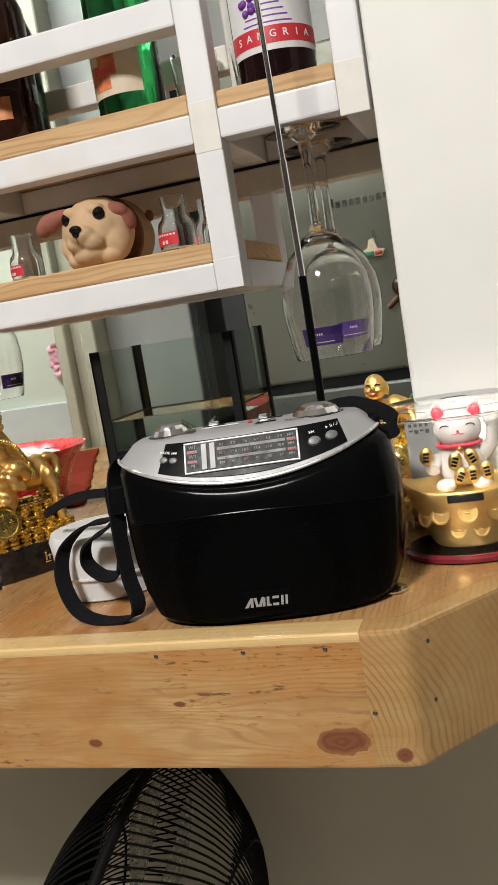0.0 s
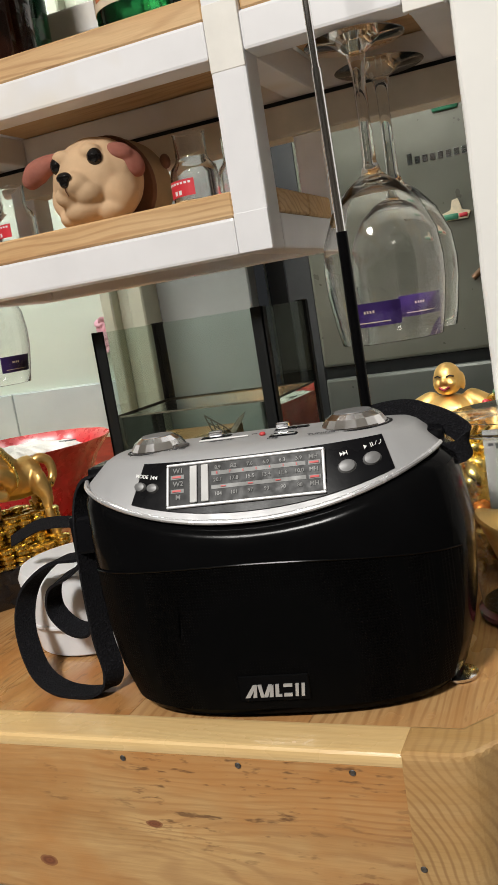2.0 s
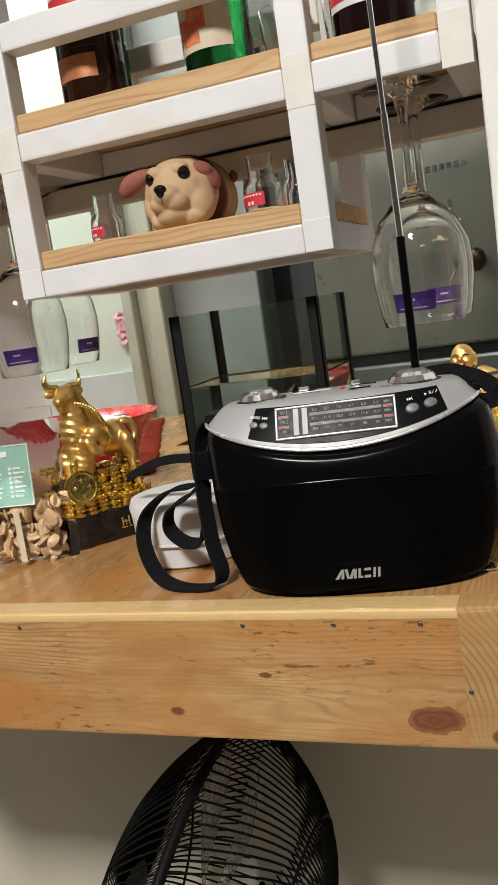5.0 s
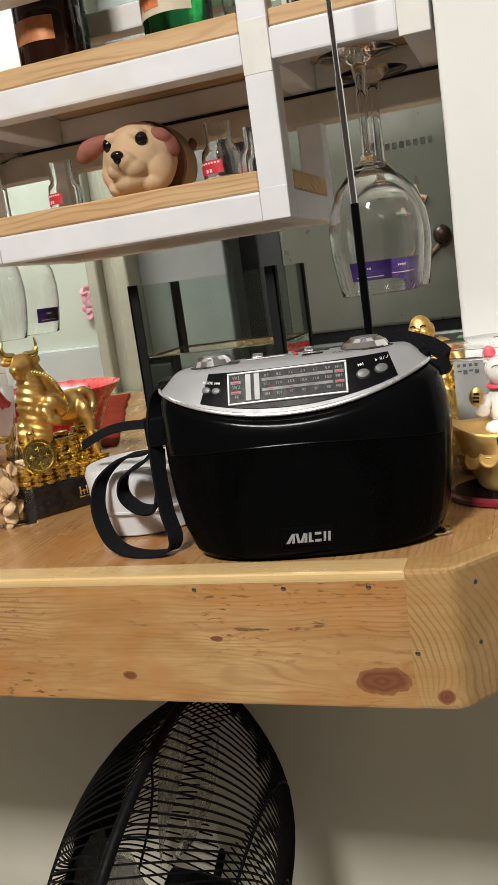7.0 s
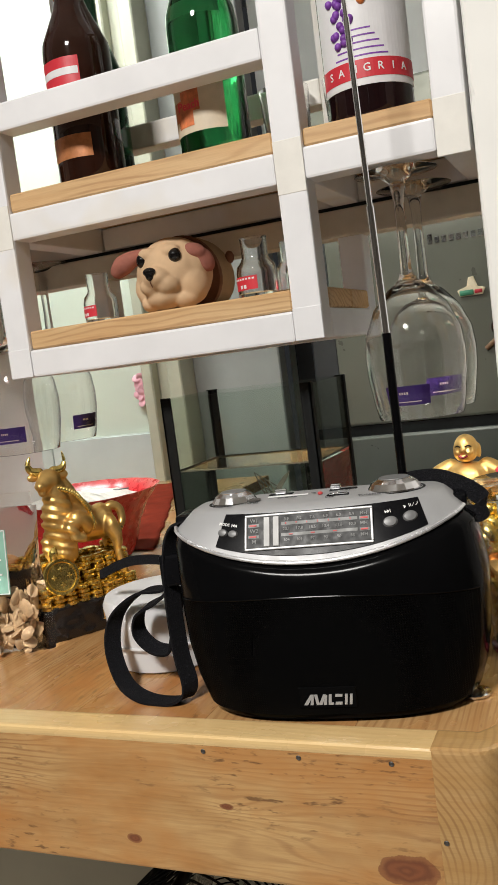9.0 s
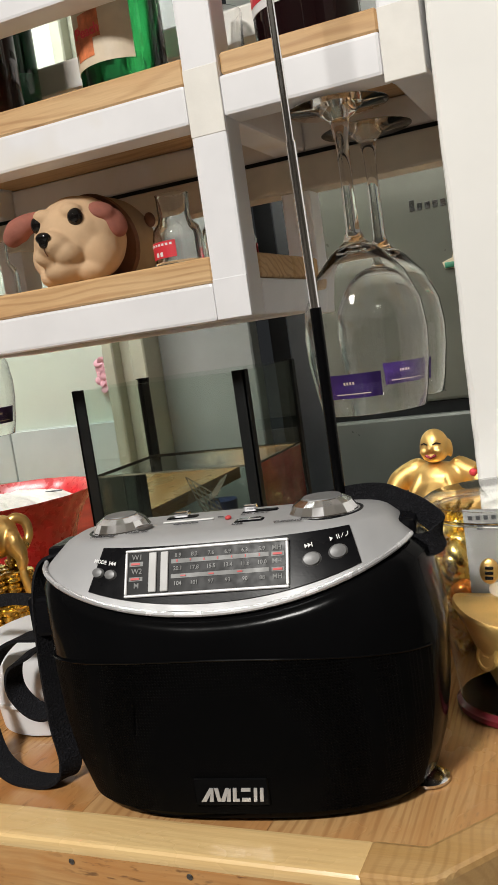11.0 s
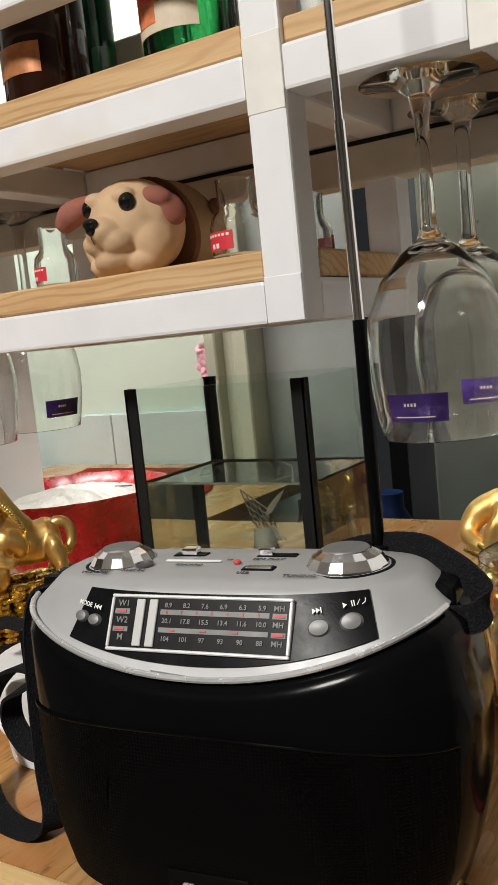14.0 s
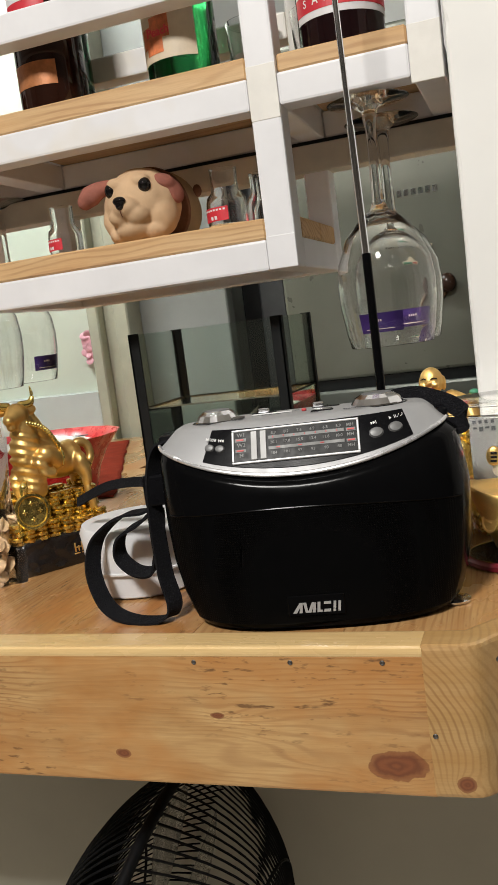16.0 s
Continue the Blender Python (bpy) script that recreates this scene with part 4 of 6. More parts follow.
def radio_strap():
    t = bpy.data.objects["radio"]
    inv = t.matrix_world.inverted()
    world = lambda pts: [inv @ Vector(p) for p in pts]
    # over the back of the top and round the lug at the end
    pts = world([(-0.186, 0.664, 1.106), (-0.157, 0.661, 1.120), (-0.132, 0.652, 1.1275), (-0.110, 0.642, 1.1305), (-0.096, 0.633, 1.128), (-0.084, 0.626, 1.1235), (-0.0755, 0.620, 1.1165), (-0.0775, 0.612, 1.1115), (-0.087, 0.607, 1.1115), (-0.098, 0.606, 1.115)])
    part("carry_strap", strap_ribbon(pts, 0.0115, (-0.02, 0.30, 0.95)), WEBBING, t, "black woven webbing carry strap")
    lug = box(0.080, 0.0925, -0.006, 0.026, 0.108, 0.1265, 0.003, 2)
    part("strap_lug", lug, SATIN_BLACK, t, "black plastic strap lug")
    lug = box(-0.1035, -0.091, -0.006, 0.020, 0.105, 0.1275, 0.003, 2)
    part("strap_lug", lug, SATIN_BLACK, t, "black plastic strap lug")
    # hanging loop beside the body, resting on the counter
    pts = world([(-0.268, 0.586, 1.122), (-0.279, 0.582, 1.116), (-0.285, 0.580, 1.098), (-0.287, 0.579, 1.065), (-0.284, 0.575, 1.030), (-0.278, 0.570, 1.008), (-0.287, 0.566, 0.9995), (-0.312, 0.568, 0.999), (-0.335, 0.578, 1.006), (-0.349, 0.590, 1.028), (-0.346, 0.598, 1.050), (-0.325, 0.600, 1.066), (-0.300, 0.596, 1.070), (-0.288, 0.592, 1.078)])
    part("hanging_strap", strap_ribbon(pts, 0.013, lambda k: (0.55, 0.83, 0.1)), WEBBING, t, "loose black webbing loop lying on the counter")
    pts = world([(-0.288, 0.590, 1.076), (-0.303, 0.590, 1.064), (-0.322, 0.592, 1.054), (-0.327, 0.594, 1.038), (-0.315, 0.592, 1.027), (-0.300, 0.590, 1.027), (-0.294, 0.588, 1.040), (-0.289, 0.588, 1.056), (-0.287, 0.588, 1.072)])
    part("strap_tail", strap_ribbon(pts, 0.012, lambda k: (0.6 - 0.5 * k, 0.75, 0.35)), WEBBING, t, "twisted strap tail")
    pts = world([(-0.284, 0.586, 1.088), (-0.300, 0.592, 1.092), (-0.335, 0.605, 1.088), (-0.372, 0.622, 1.074)])
    part("strap_end", strap_ribbon(pts, 0.007, (0.1, 0.3, 0.95)), WEBBING, t, "narrow strap end sticking out")
    b = box(-0.008, 0.008, -0.0035, 0.0035, -0.011, 0.011, 0.002, 2)
    b.transform(inv @ pose(-0.2845, 0.5795, 1.088, 0, 0, 20))
    part("strap_buckle", b, SATIN_BLACK, t, "black plastic strap slider")


g = Mat("perforated_grille", 0.45, 0.0, (0.010, 0.010, 0.011), Specular_IOR_Level=0.08)
v = g.t.nodes.new("ShaderNodeTexVoronoi")
v.inputs["Scale"].default_value, v.inputs["Randomness"].default_value = 640, 0.0
g.t.links.new(g.mapped((1, 0.2, 1)), v.inputs["Vector"])
holes = g.ramp(v.outputs["Distance"], (0.25, 0.0), (0.42, 1.0))
g.set("Base Color", g.mix(holes, (0.0008, 0.0008, 0.0008), (0.0035, 0.0035, 0.0038)))
g.bump(holes, 0.8, 0.0008)
GRILLE = g.m
radio()
radio_strap()

# ---- things on the counter ----


def fish_tank():
    t = thing("fish_tank", pose(0, 0, TOP), "small glass fish tank with black corner seams, half full of water", "fish tank")
    x0, x1, y0, y1, h = -0.394, -0.243, 0.799, 0.908, 0.2
    e = 0.003
    panes = ((x0 + e, x1 - e, y0, y0 + e), (x0 + e, x1 - e, y1 - e, y1), (x0, x0 + e, y0, y1), (x1 - e, x1, y0, y1))
    for a, b, c, d in panes:
        part("pane", box(a + 0.0001, b - 0.0001, c + 0.0001, d - 0.0001, 0.003, h), TANK_GLASS, t).visible_shadow = False
    part("bottom", box(x0, x1, y0, y1, 0.0, 0.003), TANK_GLASS, t)
    for xx, sx in ((x0, 1), (x1, -1)):
        for yy, sy in ((y0, 1), (y1, -1)):
            b = box(min(xx - 0.0012 * sx, xx + 0.0095 * sx), max(xx - 0.0012 * sx, xx + 0.0095 * sx), yy - 0.0012, yy + 0.0012, 0.001, h + 0.0008, 0.0005)
            box(xx - 0.0013, xx + 0.0013, min(yy - 0.0012 * sy, yy + 0.006 * sy), max(yy - 0.0012 * sy, yy + 0.006 * sy), 0.001, h + 0.0008, 0.0005, bm=b)
            part("corner_seam", b, BLACK_GAP, t, "black silicone corner seam")
    wz = 0.128
    part("water", box(x0 + e + 0.0006, x1 - e - 0.0006, y0 + e + 0.0006, y1 - e - 0.0006, 0.0036, wz), WATER, t, "still clear water").visible_shadow = False
    lip = None
    for a, b, c, d in ((x0 + e, x1 - e, y0 + e, y0 + e + 0.0014), (x0 + e, x1 - e, y1 - e - 0.0014, y1 - e), (x0 + e, x0 + e + 0.0014, y0 + e, y1 - e), (x1 - e - 0.0014, x1 - e, y0 + e, y1 - e)):
        lip = box(a, b, c, d, wz - 0.0002, wz + 0.0012, bm=lip)
    part("waterline", lip, DRIFT, t, "thin dark line round the water's edge")
    # driftwood with a piece of net, lying in the water
    b = sweep([(-0.285, 0.835, 0.006), (-0.297, 0.842, 0.04), (-0.304, 0.848, 0.07), (-0.306, 0.85, 0.088)], lambda k: 0.013 - 0.005 * k * k, 12)
    for q in b.verts:
        q.co += Vector((noise.noise(q.co * 90), noise.noise(q.co * 90 + Vector((5, 0, 0))), 0)) * 0.003
    wood_piece = part("driftwood", b, DRIFT, t, "dark driftwood stump in the water", True)
    nb = None
    for k in range(6):
        nb = sweep([(-0.322 + k * 0.0052, 0.846, 0.118 - k * 0.004), (-0.316 + k * 0.0046, 0.848, 0.100 - k * 0.003), (-0.307 + k * 0.004, 0.849, 0.080)], 0.0006, 5, bm=nb)
    for k in range(6):
        nb = sweep([(-0.322 + k * 0.002, 0.846, 0.118 - k * 0.006), (-0.296 + k * 0.001, 0.848, 0.100 - k * 0.005)], 0.0006, 5, bm=nb)
    part("net", nb, DRIFT, wood_piece, "dark mesh leaf on the driftwood")
    b = prism([(0, 0), (0.006, 0.004), (0.013, 0.014), (0.016, 0.02), (0.009, 0.015), (0.002, 0.007)], 0, 0.0015)
    b.transform(pose(-0.300, 0.842, 0.098, 80, 0, 10))
    part("leaf", b, DRIFT, t, "dark leaf beside the driftwood")
    b = sweep([(-0.372, 0.84, 0.066), (-0.36, 0.85, 0.06), (-0.35, 0.855, 0.045), (-0.348, 0.86, 0.008)], lambda k: 0.004 + 0.003 * k, 10)
    part("branch", b, DRIFT, t, "thin dark branch", True)


fish_tank()


def wine_glass_mesh():
    """Bowl up, standing at z = 0; wall with thickness."""
    out = [(0.0005, 0.0), (0.032, 0.0), (0.0332, 0.0006), (0.032, 0.0013), (0.014, 0.0032), (0.0065, 0.0085), (0.0044, 0.022), (0.0040, 0.05), (0.0046, 0.078), (0.0075, 0.086), (0.018, 0.094), (0.030, 0.108), (0.0385, 0.128), (0.0405, 0.146), (0.0400, 0.162), (0.0370, 0.184), (0.0345, 0.197), (0.0340, 0.1975)]
    inner = [(0.0336, 0.197), (0.0362, 0.184), (0.0392, 0.162), (0.0397, 0.146), (0.0377, 0.128), (0.0290, 0.109), (0.0165, 0.0958), (0.004, 0.0905), (0.0004, 0.090)]
    return lathe(out + inner, 40)


def curved_label(r, z0, z1, a0, a1, n=12, thick=0.0004, taper=0.0):
    """A paper band on a round wall, between two angles."""
    rings = []
    for i in range(n + 1):
        a = radians(a0 + (a1 - a0) * i / n)
        c, s = math.cos(a), math.sin(a)
        rings.append([((r + taper * (z - z0) + q) * c, (r + taper * (z - z0) + q) * s, z) for q, z in ((0, z0), (thick, z0), (thick, z1), (0, z1))])
    return loft(rings)


def hanging_glass(x, y, turn, first=None):
    m = pose(x, y, 1.3585, 180, 0, turn)
    if first:
        return copy_thing(first, m)
    t = thing("wine_glass", m, "clear stemmed wine glass with purple label, hanging upside down", "wine glass", "hanging wine glasses")
    part("glass", wine_glass_mesh(), CLEAR, t, smooth=True).visible_shadow = False
    lb = part("label", curved_label(0.0388, 0.170, 0.1855, -27, 27, 12, 0.0004, -0.19), VIOLET, t, "purple foil label")
    tb = None
    for k in range(4):
        tb = join(tb, curved_label(0.0393 - 0.19 * 0.004, 0.1750, 0.1768, -1 + k * 3, 0.6 + k * 3, 2, 0.0003, -0.19))
    part("lettering", tb, CREAM_PAPER, lb)
    part("stripe", curved_label(0.0393 - 0.19 * 0.0125, 0.1825, 0.1831, -16, 20, 8, 0.0003, -0.19), CREAM_PAPER, lb)
    return t


g0 = hanging_glass(-0.1405, 0.7735, -93)
for gx, gy, gt in ((-0.1430, 0.856, -62), (-0.548, 0.782, -76), (-0.570, 0.885, -12)):
    hanging_glass(gx, gy, gt, g0)


def lucky_cat():
    f = Figure()
    # ingot-shaped gold base with coins
    rings = []
    for z, a, b in ((0.004, 0.026, 0.018), (0.008, 0.030, 0.021), (0.025, 0.037, 0.026), (0.042, 0.0465, 0.031), (0.049, 0.050, 0.033), (0.051, 0.049, 0.032), (0.0495, 0.040, 0.027), (0.0505, 0.01, 0.008)):
        rings.append([(a * math.cos(q), b * math.sin(q), z + (0.009 * math.cos(q) ** 4 if z > 0.03 else 0)) for q in [2 * math.pi * i / 40 for i in range(40)]])
    f.add(loft(rings), GOLD_SATIN)
    for q, z in ((-120, 0.033), (-90, 0.034), (-60, 0.033), (-105, 0.019), (-75, 0.019), (-145, 0.03)):
        c, s = math.cos(radians(q)), math.sin(radians(q))
        k = 0.8 + 0.2 * (z - 0.02) / 0.015
        m = pose(0.0425 * k * c, 0.0295 * k * s, z, 78, 0, math.degrees(math.atan2(s / 0.03, c / 0.042)) + 90)
        r = 0.0075 if z > 0.025 else 0.006
        f.add(join(None, lathe([(r * 0.2, 0.0006), (r * 0.75, 0.0006), (r * 0.8, 0.0011), (r, 0.0011), (r * 1.02, -0.001)], 20), m), GOLD_SATIN)
        f.add(join(None, box(-0.0022, 0.0022, -0.0006, 0.0006, 0.0004, 0.0012, 0.0003), m), GOLD_SATIN)
    f.add(box(-0.014, 0.013, -0.0335, -0.0295, 0.0435, 0.0495, 0.0005), BLACK_LACQUER)
    # seated white cat
    f.add(blob((0, 0.002, 0.068), (0.0195, 0.0165, 0.021), 4), PORCELAIN)
    f.add(blob((0, -0.001, 0.096), (0.0185, 0.0155, 0.0155), 4), PORCELAIN)
    for k in (-1, 1):
        f.add(join(None, lathe([(0.0072, 0), (0.0055, 0.006), (0.0022, 0.0125), (0.0003, 0.014)], 16), pose(k * 0.0122, 0.001, 0.1035, 0, k * 16, 0)), PORCELAIN)
        f.add(join(None, blob((0, -0.0032, 0.005), (0.0046, 0.003, 0.0068), 3), pose(k * 0.0122, -0.0018, 0.1035, 0, k * 16, 0)), PINK_RED)
        f.add(blob((k * 0.0135, -0.012, 0.053), (0.008, 0.009, 0.0055), 3), PORCELAIN)
        f.add(sweep([(k * 0.0095 + 0.0035 * math.cos(a), -0.0148, 0.0985 + 0.002 * math.sin(a)) for a in [math.pi * i / 8 for i in range(9)]], 0.0004, 5), EYE_BLACK)
        f.add(sweep([(k * 0.0002, -0.0166, 0.0945), (k * 0.002, -0.0163, 0.0928), (k * 0.0045, -0.0155, 0.0932)], 0.0004, 5), PINK_RED)
    f.add(blob((0, -0.0164, 0.0955), (0.0012, 0.0008, 0.001), 2), PINK_RED)
    f.add(sweep([(0.0165 * math.cos(a), 0.0005 + 0.0148 * math.sin(a), 0.0835) for a in [2 * math.pi * i / 28 for i in range(28)]], 0.0017, 8, True), PINK_RED)
    f.add(sweep([(0.018, -0.002, 0.074), (0.025, -0.005, 0.083), (0.0265, -0.007, 0.096), (0.0255, -0.0085, 0.102)], lambda k: 0.0062 - 0.001 * math.sin(3 * k), 12), PORCELAIN)
    f.add(blob((0.0255, -0.0085, 0.102), (0.0062, 0.0052, 0.006), 3), PORCELAIN)
    f.add(sweep([(-0.017, -0.002, 0.073), (-0.0215, -0.009, 0.069), (-0.0225, -0.0135, 0.067)], 0.0055, 12), PORCELAIN)
    f.add(blob((0, -0.0155, 0.0815), (0.0022, 0.0022, 0.0024), 3), GOLD_SATIN)
    for x, z, r in ((-0.005, 0.073, 20), (0.008, 0.075, -25), (-0.0015, 0.061, 30), (0.0075, 0.0615, 0), (0.018, 0.0635, -8), (-0.026, 0.0785, 5)):
        y = -0.0185 if x > -0.02 else -0.016
        f.add(join(None, blob((0, 0, 0), (0.0052, 0.0022, 0.0072), 3), pose(x, y, z, 0, r, 0)), GOLD_SATIN)
        gl = None
        for j in range(3):
            gl = box(-0.0022, 0.0022, -0.0026, -0.002, -0.0042 + j * 0.0028, -0.0024 + j * 0.0028, 0.0002, bm=gl)
        f.add(join(None, gl, pose(x, y, z, 0, r, 0)), BLACK_LACQUER)
    f.make("lucky_cat_figurine", pose(-0.037, 0.688, TOP + 0.003, 0, 0, 3), "white waving cat figurine on a gold ingot, inside a clear tub", "figurine")


def cat_case():
    t = thing("display_tub", pose(-0.037, 0.686, TOP), "clear plastic oval tub on a maroon base, covering a cat figurine", "plastic tub")
    ov = lambda a, b, z: [(a * math.cos(q), b * math.sin(q), z) for q in [2 * math.pi * i / 48 for i in range(48)]]
    part("base", loft([ov(0.049, 0.037, 0.0), ov(0.053, 0.041, 0.0015), ov(0.053, 0.041, 0.0045), ov(0.050, 0.038, 0.0065), ov(0.03, 0.02, 0.0068)]), MAROON, t, "shiny maroon base", True)
    part("cover", loft([ov(0.0505, 0.0385, 0.0072), ov(0.056, 0.0415, 0.06), ov(0.0605, 0.0445, 0.112), ov(0.060, 0.0435, 0.120), ov(0.056, 0.040, 0.1225), ov(0.01, 0.008, 0.123), ov(0.0095, 0.0075, 0.1224), ov(0.0555, 0.0395, 0.1219), ov(0.0593, 0.0428, 0.1195), ov(0.0598, 0.0438, 0.112), ov(0.0553, 0.0408, 0.06), ov(0.0498, 0.0378, 0.0072)]), CLEAR_FILM, t, "clear plastic cover with a rolled rim", True).visible_shadow = False
    part("rim", sweep(ov(0.0606, 0.0447, 0.113), 0.0012, 8, True), CLEAR, t, smooth=True)
    card = box(-0.044, -0.018, 0.030, 0.0306, 0.05, 0.105)
    part("insert_card", card, CARD_GREY, t, "printed white card behind the figurine")
    cb = None
    for k in range(4):
        cb = box(-0.041 + k * 0.0045, -0.0378 + k * 0.0045, 0.0293, 0.0299, 0.095 - 0.002 * (k % 2), 0.0965, bm=box(-0.041 + k * 0.0045, -0.0385 + k * 0.0045, 0.0293, 0.0299, 0.099, 0.1015, bm=cb))
    part("print", cb, DARK_GREY, t)


lucky_cat()
cat_case()


def laughing_figure():
    f = Figure()
    rnd = random.Random(8)
    heap = blob((0, 0, 0.030), (0.040, 0.034, 0.032), 3)
    for k in range(60):
        a, z = rnd.uniform(0, 6.28), rnd.uniform(0.004, 0.058)
        r = 0.034 + 0.011 * (1 - z / 0.06)
        blob((r * math.cos(a), 0.85 * r * math.sin(a), z), (0.008, 0.006, 0.005), 2, 0.2, 80, heap, (rnd.uniform(0, 90), rnd.uniform(0, 90), 0))
    f.add(fuse(heap, 0.0014, 2), GOLD)
    b = blob((0, -0.006, 0.076), (0.027, 0.024, 0.024), 3)
    blob((0, -0.002, 0.095), (0.023, 0.017, 0.014), 3, bm=b)
    for k in (-1, 1):
        limb([(k * 0.017, 0, 0.103), (k * 0.031, -0.004, 0.095), (k * 0.036, -0.012, 0.082), (k * 0.024, -0.022, 0.075)], (0.009, 0.009, 0.007, 0.005), bm=b)
        limb([(k * 0.010, -0.012, 0.100), (k * 0.016, -0.020, 0.086), (k * 0.018, -0.023, 0.072)], (0.004, 0.0035, 0.003), bm=b)
        blob((k * 0.020, -0.016, 0.058), (0.017, 0.014, 0.010), 2, bm=b)
    b = fuse(b, 0.0013, 4)
    f.add(b, GOLD_SATIN)
    h = blob((0, -0.004, 0.1225), (0.0108, 0.0108, 0.0122), 3)
    blob((0, -0.006, 0.1145), (0.0095, 0.009, 0.006), 3, bm=h)
    blob((0, -0.0152, 0.1205), (0.0024, 0.0022, 0.0026), 2, bm=h)
    for k in (-1, 1):
        blob((k * 0.0052, -0.0125, 0.1182), (0.0042, 0.0032, 0.0036), 2, bm=h)
        blob((k * 0.0107, -0.001, 0.1185), (0.0024, 0.0034, 0.0075), 2, bm=h)
    f.add(fuse(h, 0.0009, 3), GOLD_SATIN)
    for k in (-1, 1):
        f.add(sweep([(k * 0.0022, -0.0146, 0.1238), (k * 0.0048, -0.0140, 0.1250), (k * 0.0076, -0.0120, 0.1238)], 0.0006, 5), BLACK_LACQUER)
    f.add(sweep([(-0.0040, -0.0146, 0.1158), (0, -0.0156, 0.1138), (0.0040, -0.0146, 0.1158)], 0.0011, 6), MAROON)
    f.add(blob((0.038, -0.006, 0.103), (0.009, 0.008, 0.006), 3, 0.3, 90), GOLD)
    f.add(blob((0.040, -0.010, 0.109), (0.005, 0.005, 0.003), 2, 0.3, 90), JADE)
    f.add(blob((0.030, -0.012, 0.101), (0.003, 0.003, 0.003), 2), PINK_RED)
    f.add(blob((-0.004, -0.028, 0.052), (0.02, 0.006, 0.016), 3, 0.35, 110), ORANGE_GOLD)
    f.make("laughing_figure", pose(-0.1225, 0.872, TOP, 0, 0, -8), "gold lacquered laughing figure seated on a heap of nuggets", "statue")


ORANGE_GOLD = soft("orange_gold_lacquer", (0.75, 0.24, 0.04), 0.25, metal=0.7, spread=0.4, scale=120, bump=0.4, grain=150)
laughing_figure()


def dragon_ornament():
    f = Figure()
    rnd = random.Random(17)
    for k in range(90):
        z = rnd.uniform(0.0, 0.085)
        a = rnd.uniform(0, 6.28)
        r = rnd.uniform(0.012, 0.034) * (1 - 0.3 * z / 0.085)
        f.add(blob((r * math.cos(a), r * math.sin(a), z), (0.010, 0.008, 0.007), 2, 0.35, 90, rot=(rnd.uniform(0, 180), rnd.uniform(0, 180), 0)), GOLD if k % 6 else ORANGE_GOLD)
    f.add(blob((0, 0, 0.035), (0.027, 0.027, 0.04), 3, 0.2, 70), GOLD)
    for k in range(7):
        f.add(sweep([(0.0, 0, 0.075), (-0.012 + 0.004 * k, -0.01, 0.092), (-0.026 + 0.008 * k, -0.016, 0.100 + 0.003 * (k % 2))], lambda s: 0.005 * (1 - 0.8 * s), 8), GOLD)
    f.make("gold_ornament", pose(-0.103, 0.775, TOP), "gold lacquered knobbly feng shui ornament on the counter", "ornament")


dragon_ornament()


